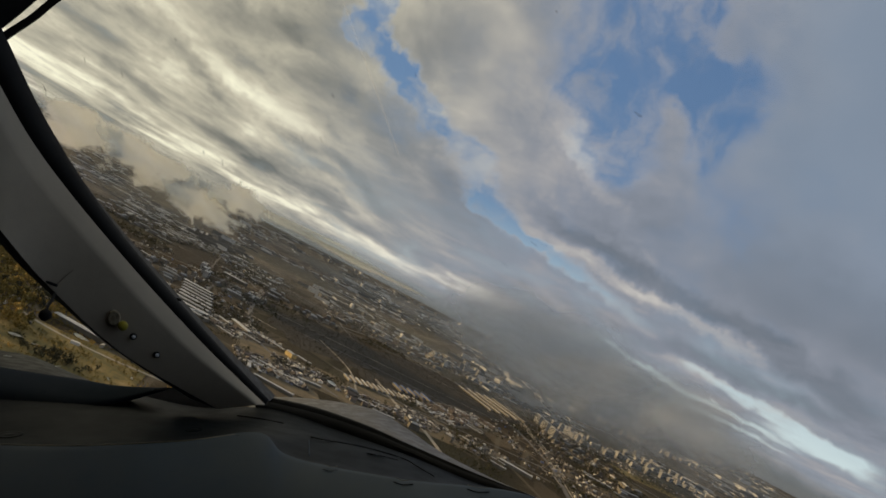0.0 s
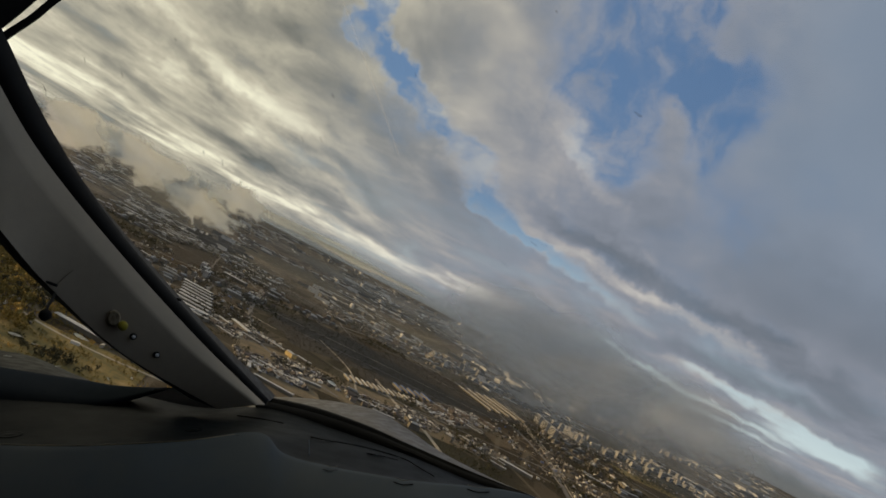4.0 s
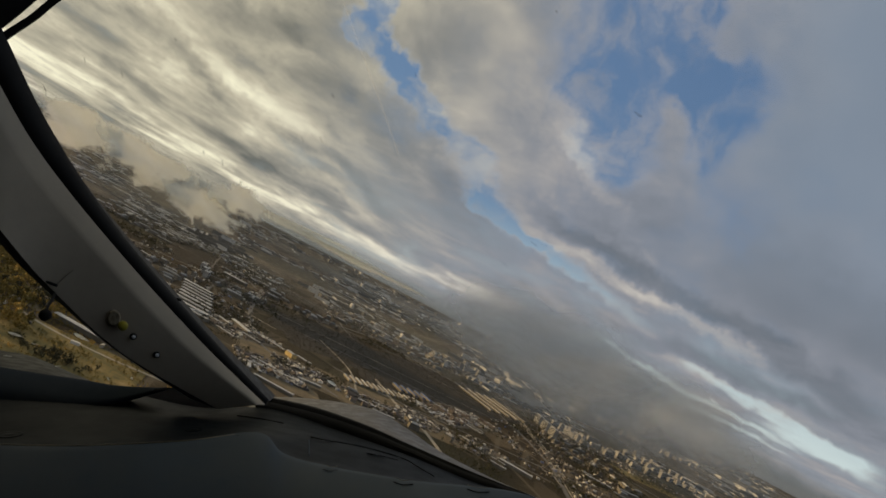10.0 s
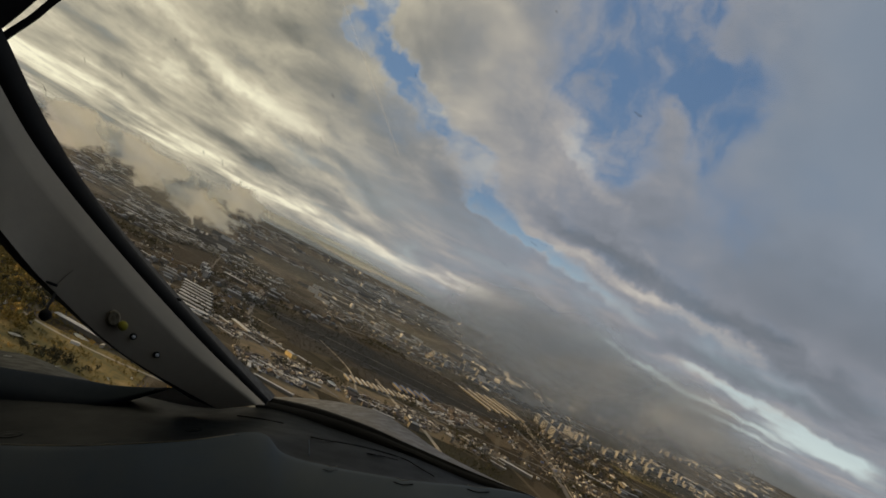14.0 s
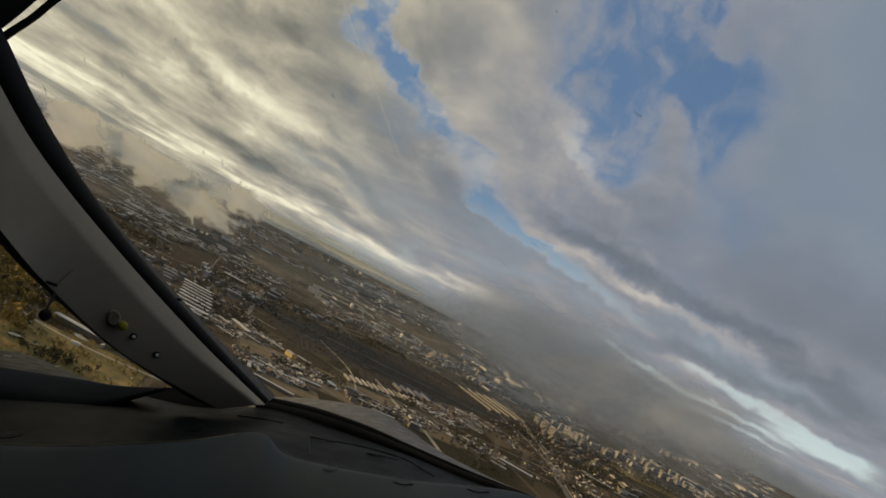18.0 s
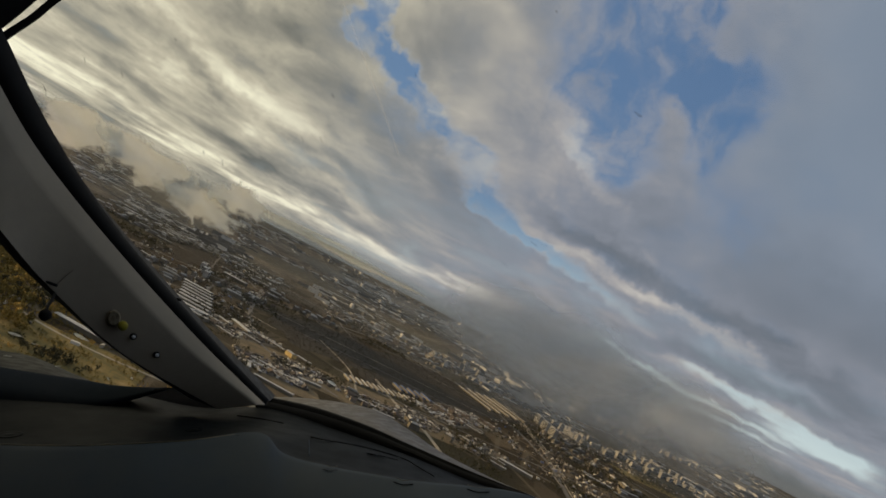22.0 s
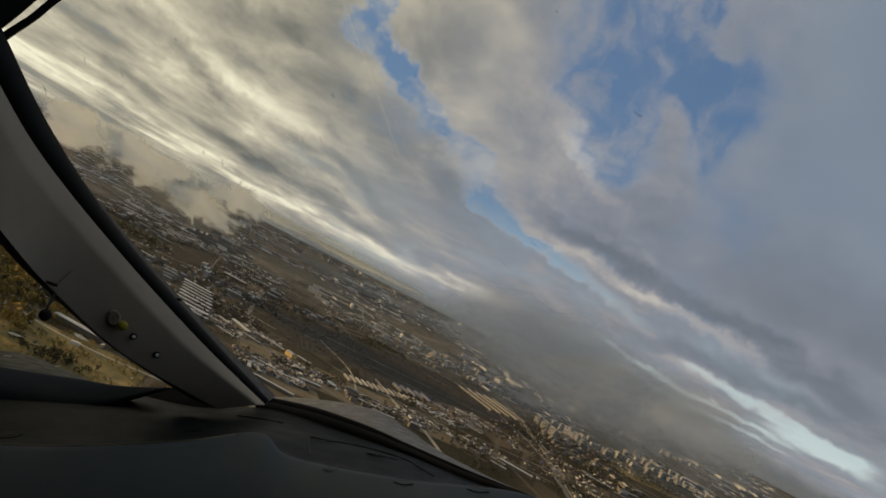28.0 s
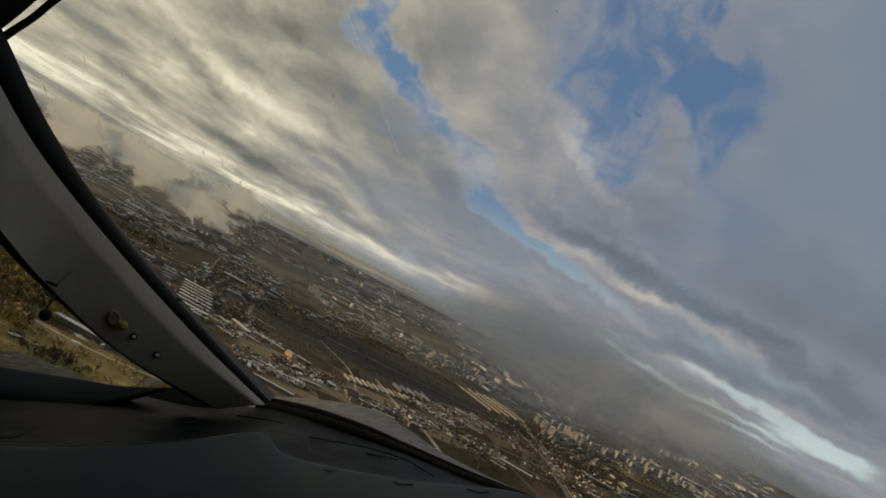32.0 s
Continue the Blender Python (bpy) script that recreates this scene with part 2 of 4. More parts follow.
def speck_material():
    """Thin dried smears that let much light through."""
    m = bpy.data.materials.new("dried_insect_marks")
    m.use_nodes = True
    g = Nodes(m.node_tree)
    n = g.noise(g.add("ShaderNodeTexCoord").outputs["Object"], 300.0, 4.0, 0.7)
    a, b, c = g.add("ShaderNodeBsdfTransparent"), g.add("ShaderNodeBsdfDiffuse"), g.add("ShaderNodeMixShader")
    b.inputs[0].default_value = (0.06, 0.058, 0.05, 1.0)
    g.put(c.inputs[0], g.step(n, 0.35, 0.65, 0.06, 0.45))
    g.t.links.new(a.outputs[0], c.inputs[1]), g.t.links.new(b.outputs[0], c.inputs[2])
    g.t.links.new(c.outputs[0], g.add("ShaderNodeOutputMaterial").inputs[0])
    return m


M_SPECK = speck_material()

M_ROOF_LIGHT = material("pale_roof_sheet", [(0.32, 0.32, 0.31), (0.55, 0.54, 0.51)], 0.05, 0.6, random_tint=0.35)
M_ROOF_DARK = material("tar_roof", [(0.055, 0.055, 0.053), (0.11, 0.107, 0.10)], 0.06, 0.85, random_tint=0.4)
M_ROOF_RUST = material("red_brown_roof", [(0.09, 0.070, 0.056), (0.16, 0.122, 0.095)], 0.06, 0.8, random_tint=0.4)
M_PANEL = material("pale_panel_wall", [(0.24, 0.23, 0.21), (0.44, 0.42, 0.38)], 0.12, 0.8, random_tint=0.4)
M_BRICK = material("tan_wall", [(0.16, 0.14, 0.11), (0.28, 0.25, 0.20)], 0.12, 0.85, random_tint=0.4)
M_GOLD = material("ochre_wall", [(0.55, 0.38, 0.14), (0.68, 0.50, 0.20)], 0.12, 0.7)
M_BLUE = material("blue_sheet_roof", [(0.06, 0.10, 0.22), (0.10, 0.15, 0.30)], 0.1, 0.5, random_tint=0.3)
M_PANE = material("dark_window_glass", [(0.03, 0.035, 0.04), (0.05, 0.055, 0.06)], 0.2, 0.2)
M_ROAD = material("grey_road", [(0.12, 0.11, 0.10), (0.19, 0.175, 0.155)], 0.02, 0.9)
M_TRACK = material("pale_dirt_track", [(0.30, 0.26, 0.20), (0.42, 0.37, 0.29)], 0.03, 0.9)
M_FIELD = material("tan_stubble", [(0.07, 0.058, 0.036), (0.14, 0.108, 0.064), (0.22, 0.17, 0.10)], 0.03, 0.95)
M_MEADOW = material("autumn_meadow", [(0.060, 0.056, 0.020), (0.125, 0.105, 0.036), (0.23, 0.165, 0.052), (0.30, 0.23, 0.11)], 0.04, 0.95)
M_YARD = material("paved_yard", [(0.09, 0.078, 0.062), (0.17, 0.145, 0.11)], 0.03, 0.9)
M_WOOD = material("bare_brown_wood", [(0.022, 0.020, 0.015), (0.038, 0.032, 0.023), (0.058, 0.046, 0.032)], 0.012, 0.95)
M_TWIGS = material("bare_twigs", [(0.034, 0.030, 0.022), (0.056, 0.047, 0.034), (0.082, 0.066, 0.046)], 0.012, 0.95)
M_GROVE = material("yellow_autumn_leaves", [(0.050, 0.048, 0.016), (0.22, 0.165, 0.04), (0.52, 0.33, 0.07)], 0.03, 0.9)
M_SCRUB = material("olive_scrub", [(0.035, 0.036, 0.018), (0.075, 0.066, 0.030)], 0.02, 0.95)


def ground_material():
    m = bpy.data.materials.new("town_ground")
    m.use_nodes = True
    g = Nodes(m.node_tree)
    co = g.add("ShaderNodeTexCoord").outputs["Object"]
    big = g.noise(co, 0.0012, 3.0, 0.55, 0.3)
    mid = g.noise(co, 0.006, 5.0, 0.6, 0.4)
    small = g.noise(co, 0.035, 5.0, 0.65)
    grain = g.noise(co, 0.22, 3.0, 0.7)
    col = g.ramp(g.math("ADD", g.math("MULTIPLY", mid, 0.6), g.math("MULTIPLY", small, 0.4)),
                 [(0.34, (0.024, 0.021, 0.014)), (0.46, (0.045, 0.037, 0.026)), (0.55, (0.064, 0.052, 0.037)), (0.66, (0.125, 0.105, 0.078))])
    turn = g.add("ShaderNodeMapping")
    turn.inputs["Rotation"].default_value, turn.inputs["Scale"].default_value = (0, 0, 0.3), (1.0, 0.55, 1.0)
    g.put(turn.inputs["Vector"], co)
    cell = g.add("ShaderNodeTexVoronoi")
    cell.distance = "CHEBYCHEV"
    g.put(cell.inputs["Vector"], turn.outputs[0])
    cell.inputs["Scale"].default_value = 0.013
    tint = g.add("ShaderNodeSeparateColor")
    g.put(tint.inputs[0], cell.outputs["Color"])
    plot = g.ramp(tint.outputs[0], [(0.0, (0.024, 0.022, 0.015)), (0.35, (0.045, 0.038, 0.026)), (0.6, (0.070, 0.056, 0.038)), (0.85, (0.13, 0.115, 0.095)), (1.0, (0.19, 0.165, 0.13))])
    col = g.mix(0.5, col, plot)
    edge = g.add("ShaderNodeTexVoronoi")
    edge.feature = "DISTANCE_TO_EDGE"
    g.put(edge.inputs["Vector"], turn.outputs[0])
    edge.inputs["Scale"].default_value = 0.009
    col = g.mix(g.step(edge.outputs[0], 0.02, 0.05, 0.6, 0.0), col, (0.17, 0.155, 0.13))
    col = g.mix(g.step(big, 0.42, 0.60, 0.0, 0.7), col, (0.035, 0.039, 0.029))
    col = g.mix(g.step(grain, 0.56, 0.72, 0.0, 0.5), col, (0.16, 0.145, 0.12))
    col = g.mix(1.0, col, (1.10, 1.0, 0.86), "MULTIPLY")
    s = g.add("ShaderNodeBsdfPrincipled")
    g.put(s.inputs["Base Color"], col)
    s.inputs["Roughness"].default_value, s.inputs["Specular IOR Level"].default_value = 0.95, 0.1
    g.put(s.inputs["Normal"], g.bump(grain, 0.6, 3.0))
    g.t.links.new(s.outputs[0], g.add("ShaderNodeOutputMaterial").inputs[0])
    return m


M_GROUND = ground_material()


def clutter_material():
    """Stall roofs, vans and crates: each piece takes its own colour."""
    m = bpy.data.materials.new("stall_roofs")
    m.use_nodes = True
    g = Nodes(m.node_tree)
    r = g.add("ShaderNodeNewGeometry").outputs["Random Per Island"]
    col = g.ramp(r, [(0.0, (0.06, 0.055, 0.05)), (0.30, (0.09, 0.08, 0.068)), (0.50, (0.12, 0.10, 0.08)), (0.66, (0.22, 0.185, 0.14)), (0.80, (0.46, 0.41, 0.33)), (0.94, (0.82, 0.77, 0.66)), (1.0, (0.10, 0.14, 0.28))])
    s = g.add("ShaderNodeBsdfPrincipled")
    g.put(s.inputs["Base Color"], col)
    s.inputs["Roughness"].default_value = 0.6
    g.t.links.new(s.outputs[0], g.add("ShaderNodeOutputMaterial").inputs[0])
    return m


M_CLUTTER = clutter_material()


def glass_material():
    """Thin windscreen glass: clear, with a faint film of dirt and a little gloss."""
    m = bpy.data.materials.new("windscreen_glass")
    m.use_nodes = True
    g = Nodes(m.node_tree)
    co = g.add("ShaderNodeTexCoord").outputs["Object"]
    film = g.noise(co, 7.0, 6.0, 0.6, 0.6)
    clear = g.add("ShaderNodeBsdfTransparent")
    clear.inputs[0].default_value = (0.97, 0.985, 0.96, 1.0)
    dirt = g.add("ShaderNodeBsdfDiffuse")
    dirt.inputs[0].default_value = (0.5, 0.49, 0.45, 1.0)
    a = g.add("ShaderNodeMixShader")
    g.put(a.inputs[0], g.step(film, 0.4, 0.75, 0.01, 0.05))
    g.t.links.new(clear.outputs[0], a.inputs[1]), g.t.links.new(dirt.outputs[0], a.inputs[2])
    g.t.links.new(a.outputs[0], g.add("ShaderNodeOutputMaterial").inputs[0])
    return m


M_GLASS = glass_material()


# ---------------------------------------------------------------- building helpers
def mesh(name, verts, faces, mat, smooth=False):
    me = bpy.data.meshes.new(name)
    me.from_pydata([tuple(v) for v in verts], [], [tuple(f) for f in faces])
    me.materials.append(mat)
    if smooth:
        me.polygons.foreach_set("use_smooth", [True] * len(me.polygons))
    me.update()
    return me


def part(name, me, parent, label="", at=None):
    ob = new(name, me)
    ob.parent = parent
    if at is not None:
        ob.matrix_basis = at
    return tagged(ob, label)


def thing(name, m, label, category, group="", kind="", data=None):
    ob = new(name, data)
    ob.matrix_world = m
    return tagged(ob, label, category, group, kind)


def spline(points, n):
    """n points along a smooth line through the given ones."""
    q = np.array(points, float)
    q = np.vstack([2 * q[0] - q[1], q, 2 * q[-1] - q[-2]])
    out = []
    for s in np.linspace(0, len(points) - 1.000001, n):
        i, t = int(s), s - int(s)
        a, b, c, d = q[i:i + 4]
        out.append(0.5 * ((2 * b) + (c - a) * t + (2 * a - 5 * b + 4 * c - d) * t * t + (3 * b - a - 3 * c + d) * t ** 3))
    return np.array(out)


def loft(name, lines, n, mat, closed=False, smooth=True, straight=False):
    """A skin over lines that run side by side; closed joins the last line to the first and caps the ends."""
    rows = [spline(l, n) if not straight else np.array(l, float) for l in lines]
    n = len(rows[0])
    verts = np.vstack(rows)
    k = len(rows)
    faces = [(r * n + i, r * n + i + 1, ((r + 1) % k) * n + i + 1, ((r + 1) % k) * n + i)
             for r in range(k if closed else k - 1) for i in range(n - 1)]
    if closed:
        faces += [tuple(r * n for r in range(k)), tuple(r * n + n - 1 for r in reversed(range(k)))]
    return mesh(name, verts, faces, mat, smooth)


def shift(line, dx, dy, dz):
    return [(a + dx, b + dy, c + dz) for a, b, c in line]


def blend(a, b, f, lift=0.0):
    return [tuple(p + (q - p) * f + (lift if i == 2 else 0) for i, (p, q) in enumerate(zip(u, v))) for u, v in zip(a, b)]


def turned(name, profile, n, mat, smooth=True):
    """A body of revolution about z from (radius, height) pairs."""
    verts = [(r * math.cos(2 * math.pi * i / n), r * math.sin(2 * math.pi * i / n), h) for r, h in profile for i in range(n)]
    k = len(profile)
    faces = [(j * n + i, j * n + (i + 1) % n, (j + 1) * n + (i + 1) % n, (j + 1) * n + i) for j in range(k - 1) for i in range(n)]
    faces += [tuple(reversed(range(n))), tuple((k - 1) * n + i for i in range(n))]
    return mesh(name, verts, faces, mat, smooth)


def facing(at, normal, spin=0.0):
    """A pose at a place whose z axis runs along normal."""
    m = Vector(normal).to_track_quat("Z", "Y").to_matrix().to_4x4()
    return Matrix.Translation(at) @ m @ pose(0, 0, 0, 0, 0, spin)


# ---------------------------------------------------------------- flight deck
SEAL_OUT = [(-0.527, 0.740, 0.325), (-0.510, 0.780, 0.248), (-0.486, 0.830, 0.149), (-0.435, 0.880, 0.036), (-0.349, 0.940, -0.098), (-0.257, 1.000, -0.229)]
SEAL_IN = [(-0.542, 0.730, 0.296), (-0.510, 0.770, 0.189), (-0.481, 0.810, 0.107), (-0.420, 0.860, 0.001), (-0.337, 0.920, -0.123), (-0.260, 0.980, -0.228)]
FACE_R = [(-0.545, 0.710, 0.279), (-0.512, 0.750, 0.178), (-0.486, 0.790, 0.097), (-0.425, 0.840, -0.008), (-0.345, 0.900, -0.127), (-0.264, 0.960, -0.223)]
FACE_L = [(-0.608, 0.690, 0.222), (-0.543, 0.720, 0.104), (-0.496, 0.750, 0.021), (-0.469, 0.800, -0.047), (-0.409, 0.860, -0.136), (-0.317, 0.940, -0.225)]
SIDE_L = [(-0.658, 0.740, 0.226), (-0.581, 0.770, 0.098), (-0.530, 0.800, 0.007), (-0.498, 0.850, -0.058), (-0.449, 0.910, -0.135), (-0.375, 0.990, -0.221)]


def windscreen_pillar():
    t = thing("windscreen_pillar", SHIP, "dark grey painted metal window pillar between windscreen and side window", "window pillar", kind="structure")
    mid = blend(FACE_R, FACE_L, 0.06)
    mid = [(a, b - 0.0025, c) for a, b, c in mid]
    back_r, back_l = shift(SEAL_IN, 0.0, 0.06, 0.0), shift(SIDE_L, 0.01, 0.05, 0.0)
    level = [[(a, b - 0.0027 * (1.0 - f), c) for a, b, c in blend(FACE_R, FACE_L, f)] for f in (0.10, 0.50, 0.90)]
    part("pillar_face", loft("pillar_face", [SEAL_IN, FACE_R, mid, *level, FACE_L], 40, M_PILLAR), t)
    # the side face borrows the lining material, far darker than the pillar face
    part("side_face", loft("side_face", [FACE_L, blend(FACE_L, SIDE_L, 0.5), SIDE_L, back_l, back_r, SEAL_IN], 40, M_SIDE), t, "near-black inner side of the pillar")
    part("rubber_seal", loft("rubber_seal", [SEAL_OUT, blend(SEAL_OUT, SEAL_IN, 0.5, 0.006), SEAL_IN, shift(SEAL_IN, -0.02, 0.03, 0.0), shift(SEAL_OUT, -0.03, 0.02, 0.0)], 40, M_RUBBER, closed=True), t, "black rubber glazing seal")
    part("seal_tab", tube("seal_tab", [(-0.380, 0.925, -0.066), (-0.372, 0.930, -0.069), (-0.364, 0.930, -0.071)], 0.0017, M_RUBBER, 8, 8), t)
    out = (0.54, -0.84, -0.05)
    plate = part("latch_plate", turned("latch_plate", [(0.0120, -0.004), (0.0122, 0.001), (0.0105, 0.003), (0.0080, 0.0022), (0.003, 0.0026)], 24, M_LATCH), t, "round grey latch plate", facing((-0.4150, 0.844, -0.0870), out))
    plate.scale = (0.62, 0.85, 1.0)
    part("button", turned("button", [(0.0060, 0.0), (0.0061, 0.005), (0.0050, 0.0075), (0.002, 0.0085)], 20, M_YELLOW), t, "small yellow push button", facing((-0.4069, 0.850, -0.0969), out))
    for at in ((-0.398, 0.860, -0.1125), (-0.3765, 0.880, -0.139)):
        s = part("screw", turned("screw", [(0.0045, 0.0), (0.0043, 0.0016), (0.0032, 0.0024), (0.0010, 0.0026)], 18, M_RUBBER), t, "", facing(at, out))
        part("screw_head", turned("screw_head", [(0.0026, 0.003), (0.0024, 0.0042), (0.001, 0.0046)], 14, M_WHITE), s, "pale worn screw head", pose(0.0, 0.0, 0.0))
    return t


def tube(name, line, r, mat, sides=10, n=20):
    rows = spline(line, n)
    verts, faces = [], []
    for i, c in enumerate(rows):
        d = Vector(rows[min(i + 1, n - 1)] - rows[max(i - 1, 0)]).normalized()
        a = d.orthogonal().normalized()
        b = d.cross(a)
        verts += [Vector(c) + r * (math.cos(2 * math.pi * k / sides) * a + math.sin(2 * math.pi * k / sides) * b) for k in range(sides)]
    for i in range(n - 1):
        faces += [(i * sides + k, i * sides + (k + 1) % sides, (i + 1) * sides + (k + 1) % sides, (i + 1) * sides + k) for k in range(sides)]
    faces += [tuple(reversed(range(sides))), tuple((n - 1) * sides + k for k in range(sides))]
    return mesh(name, verts, faces, mat, True)


def sight_ball():
    t = thing("sight_ball", SHIP, "small black ball on a bent wire arm fixed to the pillar", "sighting ball")
    part("arm", tube("arm", [(-0.466, 0.803, -0.0535), (-0.452, 0.775, -0.0575), (-0.439, 0.745, -0.063), (-0.430, 0.722, -0.069)], 0.0016, M_RUBBER), t)
    part("ball", turned("ball", [(0.0005, -0.0065), (0.0035, -0.0055), (0.0058, -0.003), (0.0065, 0.0), (0.0058, 0.003), (0.0035, 0.0055), (0.0005, 0.0065)], 20, M_RUBBER), t, "", pose(-0.428, 0.720, -0.071))
    part("bracket", tube("bracket", [(-0.488, 0.802, -0.031), (-0.476, 0.796, -0.037), (-0.462, 0.802, -0.044)], 0.0017, M_RUBBER, 10, 10), t, "dark bracket at the pillar edge")
    # thin tube drawn for the faint seam line on the pillar, not a fitting
    part("clip", tube("clip", [(-0.464, 0.803, -0.043), (-0.460, 0.806, -0.038), (-0.455, 0.810, -0.0315), (-0.4495, 0.8143, -0.0255)], 0.0006, M_TAN_LINE), t)


def top_frame():
    t = thing("windscreen_header", SHIP, "black windscreen header rail with a narrow bright gap", "window frame", kind="structure")
    a = [(-0.533, 0.775, 0.239), (-0.516, 0.780, 0.255), (-0.496, 0.785, 0.275), (-0.479, 0.790, 0.294), (-0.421, 0.800, 0.352)]
    b = [(-0.533, 0.780, 0.236), (-0.517, 0.785, 0.254), (-0.490, 0.790, 0.275), (-0.469, 0.795, 0.296), (-0.410, 0.805, 0.351)]
    c = [(-0.532, 0.785, 0.227), (-0.512, 0.790, 0.248), (-0.4835, 0.797, 0.2725), (-0.455, 0.800, 0.298), (-0.389, 0.810, 0.348)]
    up = shift(a, -0.08, -0.05, 0.10)
    part("rail", loft("rail", [up, a, shift(a, -0.04, 0.02, 0.04), shift(up, 0, 0.03, 0)], 24, M_RUBBER, closed=True), t)
    part("seal", loft("seal", [b, c, shift(c, -0.01, 0.01, 0.01), shift(b, -0.001, 0.003, 0.001)], 24, M_RUBBER, closed=True), t)


FAR_EDGE = [(-0.763, 1.000, -0.161), (-0.662, 1.000, -0.181), (-0.508, 1.030, -0.216), (-0.385, 1.050, -0.248), (-0.272, 1.050, -0.250), (-0.158, 1.010, -0.274), (-0.051, 0.955, -0.294), (0.044, 0.915, -0.319), (0.097, 0.890, -0.326), (0.157, 0.850, -0.342)]
TROUGH = [(-0.649, 0.850, -0.192), (-0.563, 0.850, -0.202), (-0.424, 0.860, -0.213), (-0.322, 0.880, -0.226), (-0.226, 0.880, -0.235), (-0.134, 0.860, -0.249), (-0.045, 0.840, -0.270), (0.039, 0.830, -0.292), (0.086, 0.800, -0.291), (0.142, 0.780, -0.310)]
RIDGE = [(-0.565, 0.740, -0.213), (-0.490, 0.740, -0.216), (-0.396, 0.740, -0.217), (-0.294, 0.750, -0.215), (-0.211, 0.760, -0.208), (-0.177, 0.740, -0.225), (-0.132, 0.730, -0.235), (-0.039, 0.720, -0.248), (0.073, 0.710, -0.257), (0.128, 0.700, -0.274)]
FRONT = [(-0.458, 0.600, -0.283), (-0.397, 0.600, -0.283), (-0.321, 0.600, -0.283), (-0.235, 0.600, -0.283), (-0.167, 0.600, -0.283), (-0.134, 0.600, -0.283), (-0.092, 0.590, -0.278), (-0.017, 0.580, -0.274), (0.059, 0.580, -0.274), (0.106, 0.580, -0.274)]


def glareshield():
    t = thing("glareshield", SHIP, "black vinyl glareshield with a moulded ridge below the windscreen", "glareshield")
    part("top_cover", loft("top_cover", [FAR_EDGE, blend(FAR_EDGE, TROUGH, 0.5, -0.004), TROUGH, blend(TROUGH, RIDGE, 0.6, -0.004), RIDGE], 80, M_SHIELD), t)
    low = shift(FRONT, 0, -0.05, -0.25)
    part("front_panel", loft("front_panel", [RIDGE, blend(RIDGE, FRONT, 0.12, 0.006), blend(RIDGE, FRONT, 0.5, 0.004), FRONT, low], 80, M_FRONT), t, "matt charcoal front face with the sky's blue reflection painted in")
    grooves = (((-0.1698, 0.8557, -0.2400), (-0.1507, 0.8540, -0.2437), (-0.1214, 0.8768, -0.2556), (-0.0882, 0.9161, -0.2762), (-0.0530, 0.9096, -0.2850), (-0.0273, 0.8310, -0.2728), (-0.0110, 0.8130, -0.2760)),
               ((-0.0949, 0.8390, -0.2564), (-0.0756, 0.8446, -0.2617), (-0.0578, 0.8667, -0.2736)),
               ((-0.0737, 0.9802, -0.2888), (-0.0398, 0.9616, -0.2963), (-0.0072, 0.9408, -0.3050)),
               ((-0.3009, 0.9793, -0.2437), (-0.2632, 0.9622, -0.2437), (-0.2182, 0.9140, -0.2378)))
    for line in grooves:
        part("groove", tube("groove", line, 0.0007, M_SILL, 8, 24), t, "black panel groove")
    part("panel_edge", tube("panel_edge", [(-0.1671, 0.8349, -0.2382), (-0.1608, 0.8035, -0.2381), (-0.1537, 0.7683, -0.2367)], 0.0006, M_FRONT, 8, 10), t, "thin pale panel edge")
    # pale tube that paints the highlight along the ridge
    part("piping", tube("piping", [(-0.5650, 0.7395, -0.2132), (-0.4900, 0.7390, -0.2160), (-0.3960, 0.7390, -0.2170), (-0.2940, 0.7490, -0.2150), (-0.2350, 0.7560, -0.2100)], 0.0010, M_TAN_LINE, 8, 40), t, "pale tan line painting the highlight on the moulded ridge")
    rim, swell, foot = [(-0.6862, 0.93, -0.1562), (-0.6189, 0.935, -0.1689), (-0.5746, 0.94, -0.177), (-0.5297, 0.945, -0.1851), (-0.4844, 0.95, -0.1941), (-0.42, 0.975, -0.203)], [(-0.6641, 0.9, -0.1725), (-0.599, 0.905, -0.1826), (-0.5574, 0.912, -0.1917), (-0.5157, 0.92, -0.2004), (-0.4703, 0.93, -0.2081), (-0.419, 0.97, -0.205)], [(-0.6456, 0.875, -0.2031), (-0.5791, 0.875, -0.2083), (-0.5379, 0.88, -0.2155), (-0.499, 0.89, -0.218), (-0.456, 0.925, -0.212), (-0.418, 0.968, -0.2048)]
    part("coaming", loft("coaming", [shift(rim, 0, 0.05, -0.01), rim, swell, foot, shift(foot, 0, 0.06, -0.01)], 40, M_COAM), t, "near-black padded coaming along the side window")
    ring = lambda r: turned("fastener", [(r, -0.0003), (r, 0.0001), (r * 0.86, 0.0003), (r * 0.78, 0.0), (r * 0.40, 0.0), (r * 0.34, 0.0003), (r * 0.05, 0.0004)], 24, M_FRONT if r < 0.0096 else M_SHIELD)
    for arc_line in (((-0.1273, 0.7111, -0.2341), (-0.1198, 0.7093, -0.2353), (-0.1131, 0.7160, -0.2364)),
                     ((-0.0515, 0.7009, -0.2438), (-0.0424, 0.6970, -0.2454), (-0.0313, 0.6995, -0.2457)),
                     ((0.0252, 0.6947, -0.2493), (0.0355, 0.6903, -0.2506), (0.0479, 0.6915, -0.2510))):
        part("fastener_groove", tube("fastener_groove", arc_line, 0.00045, M_SILL, 8, 16), t, "thin curved black groove")
        part("fastener_groove", tube("fastener_groove", [(x + 0.001 * k, y + 0.012, z + 0.0004) for k, (x, y, z) in zip((1, 0, -1), arc_line)], 0.0003, M_TAN_LINE, 8, 16), t, "thin tan rim of a fastener")
